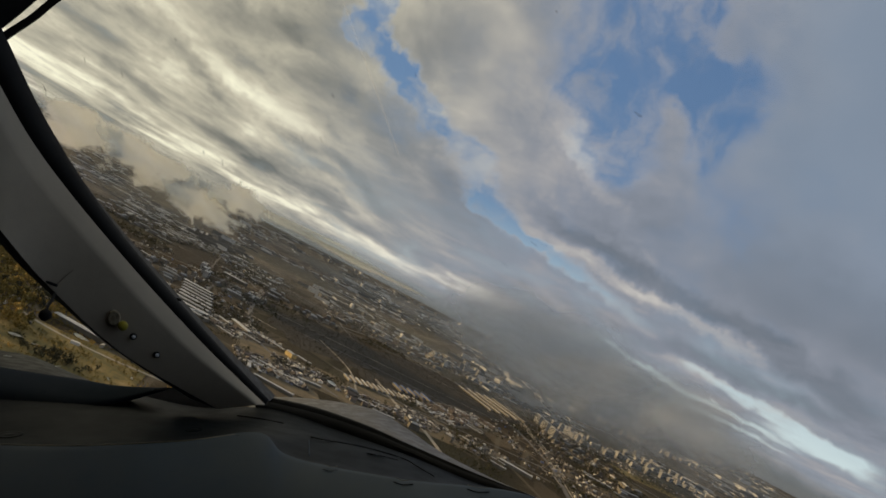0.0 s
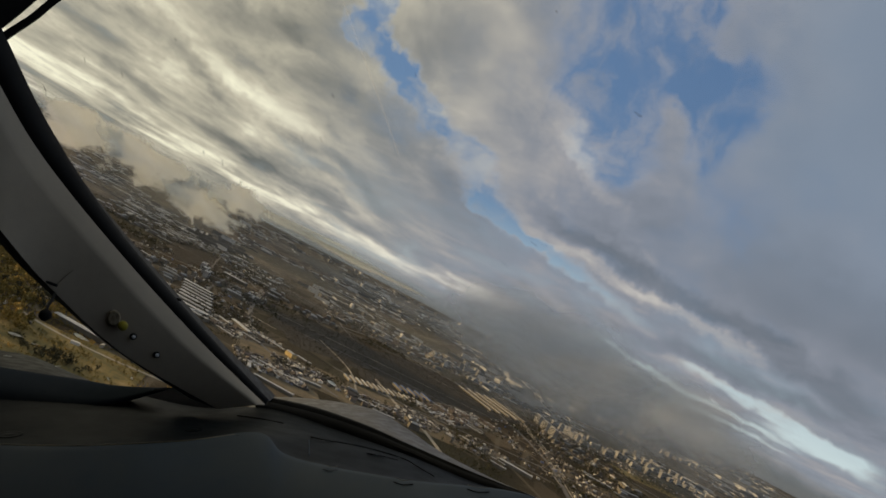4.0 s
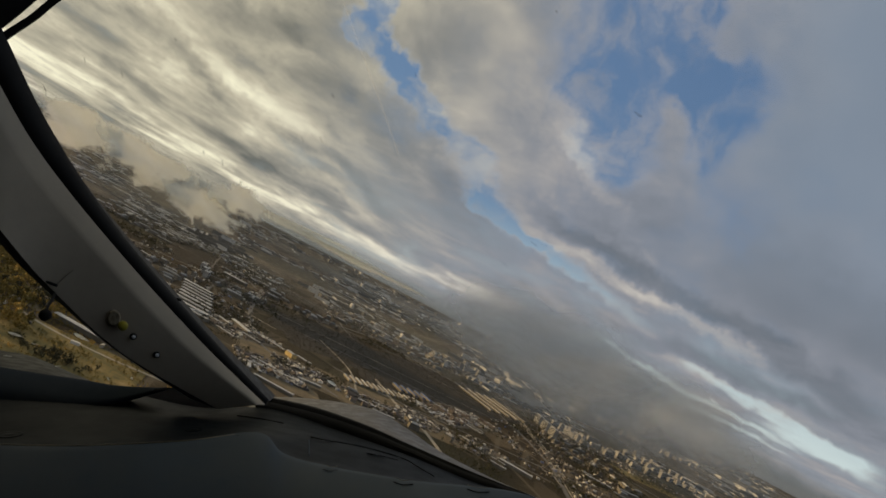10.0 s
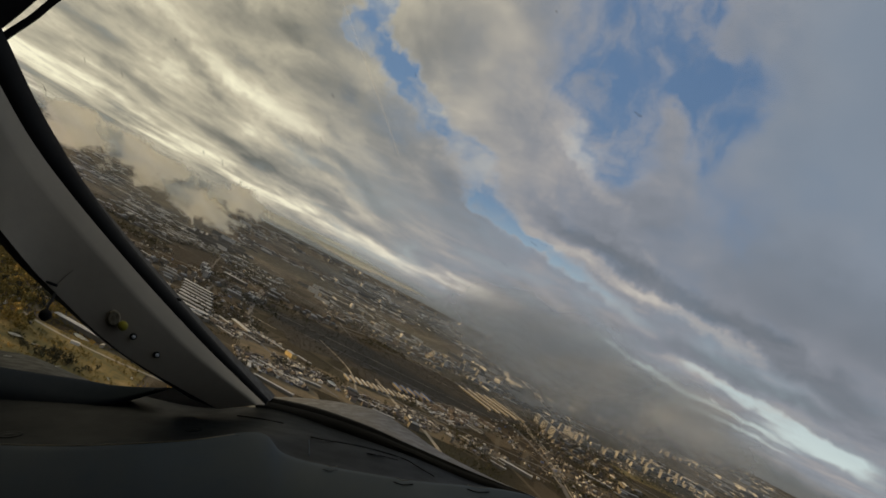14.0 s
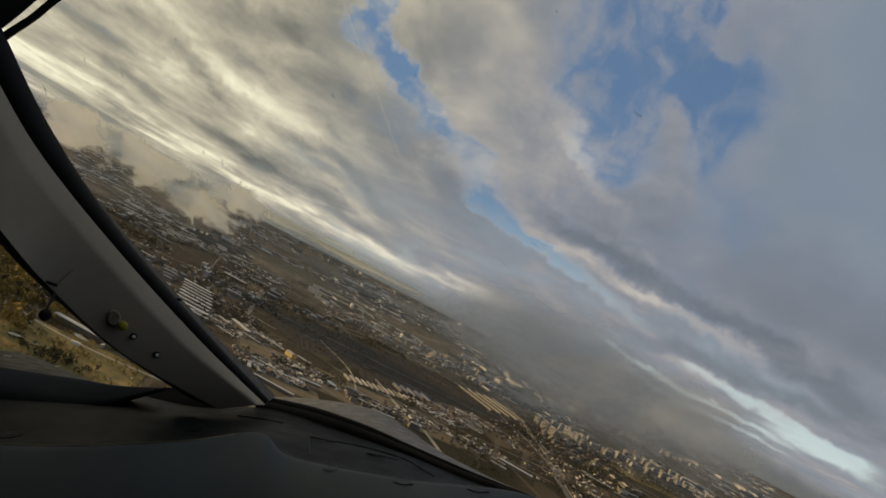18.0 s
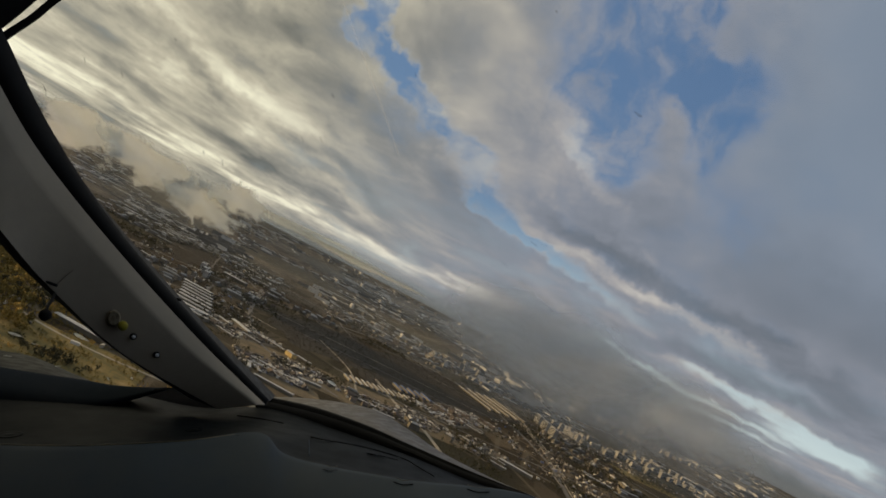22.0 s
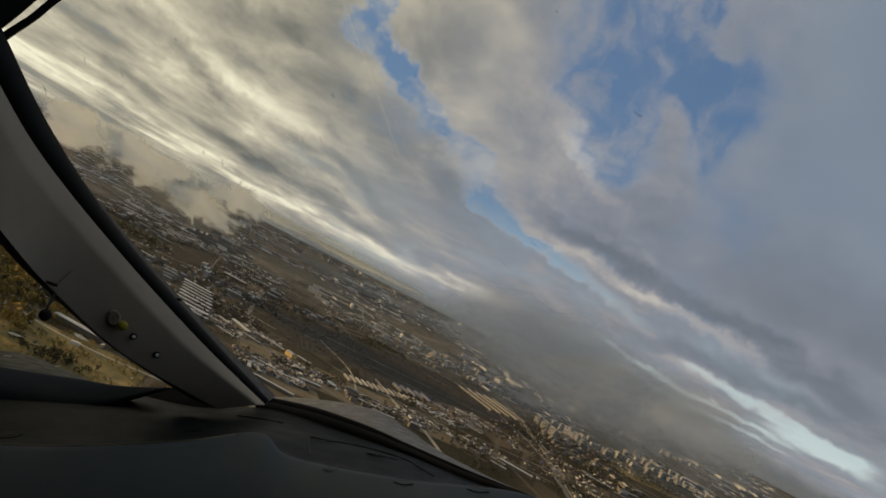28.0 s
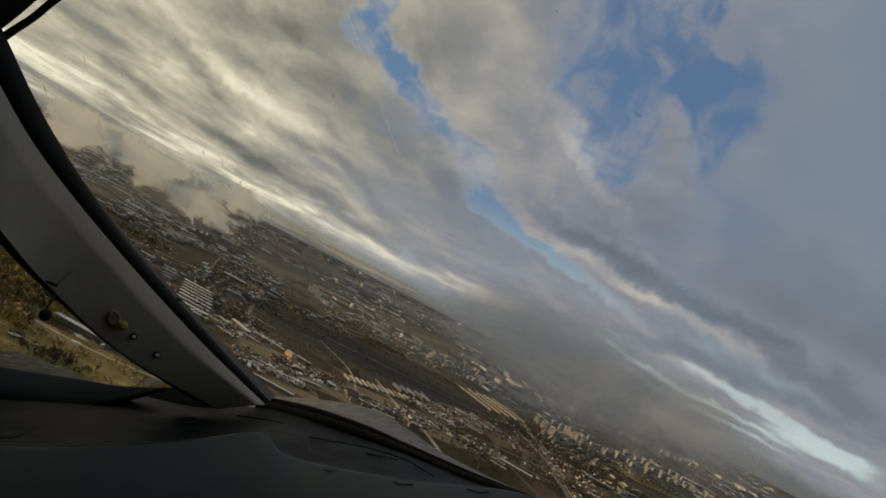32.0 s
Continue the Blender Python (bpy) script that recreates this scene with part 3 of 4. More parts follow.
    for at, up, r in (((-0.3090, 0.8299, -0.2236), (0.01, 0.03, 1.0), 0.0105), ((-0.5018, 0.7750, -0.2147), (0.05, 0.01, 1.0), 0.0140), ((-0.2304, 0.7538, -0.2089), (-0.07, -0.17, 0.98), 0.0026)):
        part("fastener", ring(r), t, "flat round black fastener", facing(at, up))


def window_base():
    top = [(-0.303, 1.080, -0.236), (-0.279, 1.080, -0.239), (-0.200, 1.060, -0.251), (-0.117, 1.030, -0.271), (-0.054, 1.000, -0.290), (0.013, 0.960, -0.307), (0.075, 0.920, -0.322), (0.119, 0.900, -0.334), (0.184, 0.850, -0.351)]
    low = [(-0.294, 1.050, -0.246), (-0.275, 1.050, -0.247), (-0.195, 1.030, -0.262), (-0.113, 1.000, -0.279), (-0.052, 0.970, -0.294), (0.013, 0.930, -0.309), (0.073, 0.900, -0.321), (0.115, 0.870, -0.327), (0.179, 0.830, -0.347)]
    t = thing("windscreen_base_seal", SHIP, "black rubber seal along the foot of the windscreen", "window seal", kind="structure")
    part("outer_lip", loft("outer_lip", [top, blend(top, low, 0.4, 0.004), shift(blend(top, low, 0.45), 0, 0, -0.01), shift(top, 0, 0.01, -0.02)], 50, M_RUBBER, closed=True), t)
    part("inner_lip", loft("inner_lip", [blend(top, low, 0.5), blend(top, low, 0.75, 0.004), low, shift(low, 0, 0, -0.02)], 50, M_RUBBER, closed=True), t)
    s = thing("side_window_sill", SHIP, "black side window sill beside the glareshield", "window sill", kind="structure")
    a = [(-0.547, 1.090, -0.223), (-0.496, 1.100, -0.228), (-0.440, 1.100, -0.228), (-0.360, 1.100, -0.235)]
    b = [(-0.517, 1.030, -0.225), (-0.469, 1.040, -0.238), (-0.420, 1.050, -0.249), (-0.340, 1.060, -0.259)]
    part("sill", loft("sill", [a, b, shift(b, 0, 0.0, -0.03), shift(a, 0, 0, -0.03)], 20, M_SILL, closed=True), s)


def nose():
    t = thing("nose_cowl", SHIP, "curved grey painted nose skin outside the windscreen", "aircraft nose")
    a = [(-0.494, 1.700, -0.380), (-0.408, 1.700, -0.376), (-0.318, 1.680, -0.377), (-0.228, 1.650, -0.382), (-0.154, 1.600, -0.389), (-0.087, 1.500, -0.398), (-0.005, 1.400, -0.424), (0.105, 1.300, -0.450), (0.178, 1.200, -0.450), (0.256, 1.100, -0.459)]
    b = [(-0.363, 1.250, -0.337), (-0.288, 1.200, -0.323), (-0.227, 1.200, -0.333), (-0.163, 1.180, -0.348), (-0.112, 1.160, -0.361), (-0.066, 1.140, -0.374), (-0.004, 1.100, -0.380), (0.088, 1.080, -0.419), (0.156, 1.050, -0.433), (0.233, 1.000, -0.455)]
    part("skin", loft("skin", [shift(a, 0, 0.2, -0.3), shift(a, 0, 0.05, -0.03), a, blend(a, b, 0.5, 0.004), b, shift(b, 0, -0.02, -0.2)], 60, M_COWL), t)
    s = thing("side_fairing", SHIP, "curved dark olive-grey fuselage skin outside the side window", "aircraft nose")
    c = [(-1.145, 1.500, -0.204), (-0.993, 1.500, -0.227), (-0.917, 1.500, -0.242), (-0.830, 1.480, -0.270), (-0.730, 1.450, -0.306), (-0.600, 1.400, -0.39)]
    e = [(-0.855, 1.120, -0.226), (-0.741, 1.120, -0.235), (-0.685, 1.120, -0.245), (-0.628, 1.120, -0.254), (-0.552, 1.120, -0.275), (-0.449, 1.100, -0.33)]
    part("skin", loft("skin", [shift(c, 0, 0.2, -0.3), shift(c, 0, 0.05, -0.03), c, blend(c, e, 0.5, 0.004), e], 40, M_FAIRING), s)


# the windscreen's plane, in flight-deck axes
PANE_N, PANE_D = Vector((0.134, 0.218, 0.146)), 0.156


def on_pane(right, up, lift=0.0):
    way = Vector((right, 1.0, up))
    return way * ((PANE_D - lift) / PANE_N.dot(way))


def smear_material():
    """Pale dried streaks on glass."""
    m = bpy.data.materials.new("pale_dried_streak")
    m.use_nodes = True
    g = Nodes(m.node_tree)
    n = g.noise(g.add("ShaderNodeTexCoord").outputs["Object"], 400.0, 4.0, 0.7)
    a, b, c = g.add("ShaderNodeBsdfTransparent"), g.add("ShaderNodeBsdfTranslucent"), g.add("ShaderNodeMixShader")
    b.inputs[0].default_value = (0.88, 0.88, 0.82, 1.0)
    g.put(c.inputs[0], g.step(n, 0.30, 0.55, 0.35, 0.85))
    g.t.links.new(a.outputs[0], c.inputs[1]), g.t.links.new(b.outputs[0], c.inputs[2])
    g.t.links.new(c.outputs[0], g.add("ShaderNodeOutputMaterial").inputs[0])
    return m


M_SMEAR = smear_material()


def smear(parent, at, normal, long, wide, lean):
    """A streak that tapers to one end, lying on the glass."""
    pts = [(long * (-0.5 + f), side * wide * 0.5 * math.sin(math.pi * min(1.0, f ** 0.6)) * (0.6 + 0.5 * f), 0.0) for side, fs in ((1, np.linspace(0, 1, 9)), (-1, np.linspace(1, 0, 9)[1:-1])) for f in fs]
    n = len(pts)
    me = mesh("dried_streak", pts + [(0, 0, 0.0005)], [(i, (i + 1) % n, n) for i in range(n)], M_SMEAR)
    part("dried_streak", me, parent, "pale dried streak", facing(at, normal) @ pose(0, 0, 0, 0, 0, lean))


def windscreen():
    t = thing("windscreen", SHIP, "thin clear windscreen pane with a faint film of dirt", "windscreen", kind="structure")
    q = [on_pane(-0.29, -0.245), on_pane(0.95, -0.60), on_pane(0.95, 0.60), on_pane(-0.35, 0.60), on_pane(-0.66, 0.33)]
    me = mesh("pane", q, [(0, 1, 2, 3, 4)], M_GLASS)
    p = part("pane", me, t)
    p.visible_shadow = False
    # dried marks: direction right and up, length, width, lean
    marks = [(-0.164, 0.229, .006, .0035, 80), (0.292, 0.201, .009, .003, 40), (0.136, 0.008, .009, .0018, 40), (0.092, -0.023, .009, .0022, 60),
             (0.096, -0.043, .007, .0022, 60), (-0.182, 0.164, .008, .0024, 85), (-0.210, 0.165, .008, .0024, 85), (-0.594, 0.237, .022, .0055, -65),
             (-0.479, 0.260, .010, .0028, -65), (-0.535, 0.282, .010, .0028, -60), (-0.399, 0.313, .005, .003, -70), (0.309, -0.261, .005, .002, 10),
             (-0.329, 0.128, .011, .0022, -70), (-0.357, 0.144, .011, .0022, -70), (-0.04, 0.26, .005, .002, 70), (0.17, 0.355, .004, .002, 60)]
    for r, u, l, w, lean in marks:
        l, w = l * 0.8, w * 0.8
        pts = [(l * 0.5 * math.cos(a) * (1 + 0.3 * math.sin(3 * a)), w * 0.5 * math.sin(a), 0.0004 * (1 - 0.0 * a)) for a in np.linspace(0, 2 * math.pi, 14)[:-1]]
        me = mesh("insect_mark", pts + [(0, 0, 0.001)], [(i, (i + 1) % 13, 13) for i in range(13)], M_SPECK)
        part("insect_mark", me, t, "", facing(on_pane(r, u, 0.0015), -PANE_N, 0) @ pose(0, 0, 0, 0, 0, -lean))
    for r, u, long, wide, lean in ((-0.1655, -0.2010, 0.017, 0.0075, 35), (-0.0375, -0.2555, 0.007, 0.0030, -60), (-0.225, -0.160, 0.004, 0.002, 20), (-0.600, 0.215, 0.016, 0.003, 65), (-0.622, 0.250, 0.010, 0.003, 60)):
        smear(t, on_pane(r, u, 0.0015), -PANE_N, long, wide, -lean)


SIDE_AT = Vector((-0.400, 1.000, -0.200))
SIDE_N = Vector((-0.155, -0.190, 0.228)).cross(Vector((-0.80, -0.42, 0.0))).normalized()


def on_side(right, up, lift=0.0):
    way = Vector((right, 1.0, up))
    return way * ((SIDE_N.dot(SIDE_AT)) / SIDE_N.dot(way) - lift)


def side_window():
    t = thing("side_window", SHIP, "clear side window with pale dried streaks", "window", kind="structure")
    q = [on_side(r, u) for r, u in ((-0.70, 0.020), (-0.70, -0.178), (-0.60, -0.185), (-0.41, -0.208), (-0.345, -0.229), (-0.57, -0.060))]
    p = part("pane", mesh("pane", q, [tuple(range(len(q)))], M_GLASS), t)
    p.visible_shadow = False
    side = SIDE_N if SIDE_N.y < 0 else -SIDE_N
    for r, u, long, wide, lean in ((-0.638, -0.128, 0.020, 0.0045, 28), (-0.540, -0.132, 0.024, 0.0060, 38), (-0.610, -0.142, 0.009, 0.0018, 20), (-0.500, -0.194, 0.006, 0.0028, 60), (-0.465, -0.193, 0.006, 0.0028, 60), (-0.650, -0.160, 0.010, 0.0016, 15), (-0.575, -0.175, 0.008, 0.0016, 5)):
        smear(t, on_side(r, u, 0.002), side, long, wide, -lean)


def scratch():
    """A long faint scratch on the inside of the windscreen."""
    m = bpy.data.materials.new("pale_scratch")
    m.use_nodes = True
    g = Nodes(m.node_tree)
    a, b, c = g.add("ShaderNodeBsdfTransparent"), g.add("ShaderNodeBsdfTranslucent"), g.add("ShaderNodeMixShader")
    b.inputs[0].default_value, c.inputs[0].default_value = (0.95, 0.95, 0.95, 1.0), 0.03
    g.t.links.new(a.outputs[0], c.inputs[1]), g.t.links.new(b.outputs[0], c.inputs[2])
    g.t.links.new(c.outputs[0], g.add("ShaderNodeOutputMaterial").inputs[0])
    t = thing("windscreen_scratch", SHIP, "long faint pale scratch on the windscreen", "scratch")
    line = [tuple(on_pane(r, u, 0.001)) for r, u in ((-0.153, 0.380), (-0.122, 0.296), (-0.088, 0.203), (-0.066, 0.140))]
    part("scratch_line", tube("scratch_line", line, 0.0010, m, 6, 24), t)


def lining():
    """Plain dark panels, all unseen, added above, beside and behind to keep the flight deck dim."""
    t = thing("flight_deck_lining", SHIP, "plain dark unseen panels that dim the flight deck", "lining", kind="structure")

    def slab(name, a, b):
        (x0, y0, z0), (x1, y1, z1) = a, b
        v = [(x, y, z) for x in (x0, x1) for y in (y0, y1) for z in (z0, z1)]
        f = [(0, 1, 3, 2), (4, 6, 7, 5), (0, 4, 5, 1), (2, 3, 7, 6), (0, 2, 6, 4), (1, 5, 7, 3)]
        part(name, mesh(name, v, f, M_SIDE), t)
    slab("ceiling_panel", (-1.2, -1.6, 0.46), (1.9, 0.60, 0.50))
    slab("rear_panel", (-1.2, -1.64, -1.2), (1.9, -1.6, 0.50))
    slab("floor_panel", (-1.2, -1.6, -1.24), (1.9, 0.9, -1.2))
    slab("wall_panel", (-1.24, -1.6, -1.2), (-1.2, 1.75, 0.95))
    slab("bulkhead_panel", (-1.2, 1.0, -1.24), (1.9, 1.04, -0.52))
    # the gap above this wall is left to let light onto pillar and glareshield
    slab("wall_panel", (1.9, -1.6, -1.2), (1.94, 1.0, -0.30))
    slab("wall_panel", (1.9, -1.6, -0.30), (1.94, -0.9, 0.50))


windscreen_pillar()
sight_ball()
top_frame()
glareshield()
window_base()
nose()
windscreen()
side_window()
scratch()
lining()

# ---------------------------------------------------------------- land
rng = random.Random(11)


def rise(x, y):
    """The land lifts gently in the far distance."""
    return 150.0 * max(0.0, (math.hypot(x, y) - 2400.0) / 2590.0) ** 2


def box_mesh(name, w, l, h, mat, z0=0.0, gable=0.0, over=0.0):
    """A block w by l, from z0 up by h; gable lifts a ridge along its length."""
    x, y = w / 2 + over, l / 2 + over
    v = [(-x, -y, z0), (x, -y, z0), (x, y, z0), (-x, y, z0), (-x, -y, z0 + h), (x, -y, z0 + h), (x, y, z0 + h), (-x, y, z0 + h)]
    f = [(0, 3, 2, 1), (0, 1, 5, 4), (1, 2, 6, 5), (2, 3, 7, 6), (3, 0, 4, 7)]
    if gable:
        v += [(0, -y, z0 + h + gable), (0, y, z0 + h + gable)]
        f += [(4, 5, 8), (6, 7, 9), (5, 6, 9, 8), (7, 4, 8, 9)]
    else:
        f += [(4, 5, 6, 7)]
    return mesh(name, v, f, mat)


def ground():
    n, far = 96, 4990.0
    ring = [0, 300, 600, 900, 1300, 1800, 2400, 2700, 3000, 3300, 3600, 3900, 4200, 4500, 4750, far]
    v = [(0, 0, 0)] + [(r * math.cos(2 * math.pi * i / n), r * math.sin(2 * math.pi * i / n), rise(r, 0)) for r in ring[1:] for i in range(n)]
    f = [(0, 1 + i, 1 + (i + 1) % n) for i in range(n)]
    f += [(1 + k * n + i, 1 + (k + 1) * n + i, 1 + (k + 1) * n + (i + 1) % n, 1 + k * n + (i + 1) % n) for k in range(len(ring) - 2) for i in range(n)]
    thing("ground", Matrix(), "dull brown and olive open ground of a town", "ground", kind="structure", data=mesh("ground", v, f, M_GROUND))


WOODS = [(-105, 1640, 165, 300, 0.10), (130, 1770, 210, 430, 0.22), (330, 2020, 150, 330, 0.25), (-365, 2440, 95, 360, -0.15), (-620, 1980, 90, 260, -0.2)]


def wooded(x, y, fine=0.5):
    """The bare brown woods in the middle of the town."""
    if y < max(1325 + 0.5 * x, 1410 + 1.6 * (x - 100)) + 14 * noise.noise((x / 20, 4.0, 1.0)):
        return False
    bend = 1 + 0.95 * noise.noise((x / 80, y / 130, 3.0)) + fine * noise.noise((x / 8, y / 8, 9.0)) + 1.2 * fine * noise.noise((x / 30, y / 45, 6.0))
    return any(((x - cx - k * (y - cy)) / w) ** 2 + ((y - cy) / l) ** 2 < bend for cx, cy, w, l, k in WOODS)


def wood_floor(cx, cy, z):
    """Leaf litter under one wood, out to its ragged edge."""
    rim = []
    for i in range(80):
        a, r = 2 * math.pi * i / 80, 10.0
        while r < 700 and wooded(cx + r * math.cos(a), cy + r * math.sin(a), 0.0):
            r += 6.0
        rim.append((r * math.cos(a) * 0.98, r * math.sin(a) * 0.98))
    n = len(rim)
    v = [(0, 0, z)] + [(a, b, z) for a, b in rim] + [(a, b, 0) for a, b in rim]
    f = [(0, 1 + i, 1 + (i + 1) % n) for i in range(n)] + [(1 + i, n + 1 + i, n + 1 + (i + 1) % n, 1 + (i + 1) % n) for i in range(n)]
    thing("wood_floor", pose(cx, cy, rise(cx, cy)), "dark leaf-strewn floor of a bare wood", "ground", kind="structure", data=mesh("wood_floor", v, f, M_WOOD))


def patch(name, label, category, cx, cy, w, l, turn, mat, z):
    """A field or yard: an uneven sheet just above the ground."""
    n = 28
    v = []
    for i in range(n):
        a = 2 * math.pi * i / n
        k = 1.0 / max(abs(math.cos(a)), abs(math.sin(a))) ** 0.8 * rng.uniform(0.93, 1.05)
        v.append((w / 2 * math.cos(a) * k, l / 2 * math.sin(a) * k, 0.0))
    top = [(a, b, z) for a, b, _ in v]
    f = [tuple(range(n, 2 * n))] + [(i, (i + 1) % n, n + (i + 1) % n, n + i) for i in range(n)]
    thing(name, pose(cx, cy, rise(cx, cy), 0, 0, turn), label, category, kind="structure", data=mesh(name, v + top, f, mat))


def strip(name, label, line, width, mat, z):
    rows = spline(line, max(12, 10 * len(line)))
    v = []
    for i, c in enumerate(rows):
        d = Vector((*(rows[min(i + 1, len(rows) - 1)] - rows[max(i - 1, 0)])[:2], 0)).normalized()
        s = Vector((-d.y, d.x, 0)) * width / 2
        q = rise(c[0], c[1])
        v += [Vector((c[0], c[1], q + z)) + s, Vector((c[0], c[1], q + z)) - s, Vector((c[0], c[1], q - 1)) + s, Vector((c[0], c[1], q - 1)) - s]
    f = []
    for i in range(len(rows) - 1):
        a, b = 4 * i, 4 * i + 4
        f += [(a, b, b + 1, a + 1), (a, a + 2, b + 2, b), (a + 1, b + 1, b + 3, a + 3)]
    thing(name, Matrix(), label, "road", kind="structure", data=mesh(name, v, f, mat))


TEMPLATES = {}


def build(kind, w, l, h):
    """One building of a kind, at the origin."""
    if kind == "apartment":
        t = thing("apartment_block", Matrix(), "pale concrete panel apartment block with a flat roof", "apartment block", "apartment blocks of the town")
        part("wall", box_mesh("wall", w, l, h, M_PANEL), t)
        part("roof", box_mesh("roof", w, l, 0.9, M_ROOF_LIGHT, h, over=0.25), t)
        part("lift_house", box_mesh("lift_house", w * 0.4, l * 0.10, 2.6, M_PANEL, h + 0.9), t)
        for i in range(int(h // 3)):
            part("window_row", box_mesh("window_row", w, l - 1.4, 1.4, M_PANE, 0.9 + 3 * i, over=0.06), t, "dark row of windows")
    elif kind == "shed":
        t = thing("storage_shed", Matrix(), "long low shed with a pale sheet roof", "shed", "sheds of the town")
        part("wall", box_mesh("wall", w, l, h, M_BRICK), t)
        part("roof", box_mesh("roof", w, l, 0.5, M_ROOF_LIGHT, h, gable=w * 0.10, over=0.4), t)
    elif kind == "garage":
        t = thing("garage_row", Matrix(), "low row of garages with a pale sheet roof", "garage row", "garage rows by the wood")
        part("wall", box_mesh("wall", w, l, h, M_BRICK), t)
        part("roof", box_mesh("roof", w, l, 0.4, M_ROOF_LIGHT, h, gable=0.4, over=0.2), t)
    elif kind == "works":
        t = thing("works_building", Matrix(), "flat-roofed works building with tan walls", "works building", "works buildings of the town")
        part("wall", box_mesh("wall", w, l, h, M_BRICK), t)
        part("roof", box_mesh("roof", w, l, 0.8, M_ROOF_DARK, h, over=0.3), t)
        part("rooflight", box_mesh("rooflight", w * 0.3, l * 0.7, 1.8, M_ROOF_LIGHT, h + 0.8, gable=1.0), t, "pale ridge rooflight")
    elif kind == "house":
        t = thing("house", Matrix(), "small tan house with a red-brown pitched roof", "house", "small houses of the town")
        part("wall", box_mesh("wall", w, l, h, M_BRICK), t)
        part("roof", box_mesh("roof", w, l, 0.3, M_ROOF_RUST, h, gable=w * 0.35, over=0.5), t)
    elif kind == "ochre":
        t = thing("ochre_building", Matrix(), "sunlit ochre building with a pale roof", "building")
        part("wall", box_mesh("wall", w, l, h, M_GOLD), t)
        part("roof", box_mesh("roof", w, l, 0.6, M_ROOF_LIGHT, h, gable=1.5, over=0.4), t)
    else:
        t = thing("market_hall", Matrix(), "long market hall with a blue sheet roof", "market hall", "market halls")
        part("wall", box_mesh("wall", w, l, h, M_BRICK), t)
        part("roof", box_mesh("roof", w, l, 0.5, M_BLUE, h, gable=w * 0.12, over=0.5), t)
    return t


def place(kind, x, y, turn, w, l, h):
    """A building of that kind and size at a place; turn 0 lays its length along y."""
    key = (kind, w, l, h)
    m = pose(x, y, rise(x, y), 0, 0, turn)
    if key in TEMPLATES:
        return copy_thing(TEMPLATES[key], m)
    TEMPLATES[key] = build(*key)
    TEMPLATES[key].matrix_world = m
    return TEMPLATES[key]


SLABS = [(12, 36, 15), (11, 28, 15), (11, 22, 12), (12, 46, 18), (14, 16, 24)]
WORKS = [(14, 30, 6), (18, 46, 7), (10, 24, 5), (12, 18, 8)]
SHEDS = [(9, 44, 4.5), (12, 64, 5), (8, 30, 4)]
HOUSES = [(8, 10, 4), (9, 13, 5), (7, 8, 3.5)]


def district(cx, cy, w, l, turn, mixture, gap, skip=0.2):
    """Rows of buildings over a turned rectangle."""
    m = pose(cx, cy, 0, 0, 0, turn)
    y = -l / 2
    while y < l / 2:
        x = -w / 2
        while x < w / 2:
            kind = rng.choice(mixture)
            a, b, h = rng.choice({"apartment": SLABS, "works": WORKS, "shed": SHEDS, "house": HOUSES, "garage": [(6, 40, 3)]}[kind])
            along = rng.random() < 0.75
            step = (b if along else a) + gap * rng.uniform(0.6, 1.5)
            if rng.random() > skip:
                p = m @ Vector((x + step / 2, y + rng.uniform(-0.3, 0.3) * gap, 0))
                if wooded(p.x, p.y):
                    x += step
                    continue
                place(kind, p.x, p.y, turn + (90 if along else 0) + rng.choice((0, 0, 6, -8, 14, -20)), a, b, h)
            x += step
        y += gap + 22 * (1.6 if mixture[0] == "apartment" else 1.0)


def far_roofs(spots, mat, name, label):
    """Joined far buildings, too small to pick apart."""
    v, f = [], []
    for x, y, turn, w, l, h in spots:
        c, s, k = math.cos(turn), math.sin(turn), len(v)
        for z in (rise(x, y) - 1.5, rise(x, y) + h):
            for a, b in ((-w, -l), (w, -l), (w, l), (-w, l)):
                v.append((x + (a * c - b * s) / 2, y + (a * s + b * c) / 2, z))
        f += [(k, k + 1, k + 5, k + 4), (k + 1, k + 2, k + 6, k + 5), (k + 2, k + 3, k + 7, k + 6), (k + 3, k, k + 4, k + 7), (k + 4, k + 5, k + 6, k + 7)]
    thing(name, Matrix(), label, "far buildings", kind="stuff", data=mesh(name, v, f, mat))


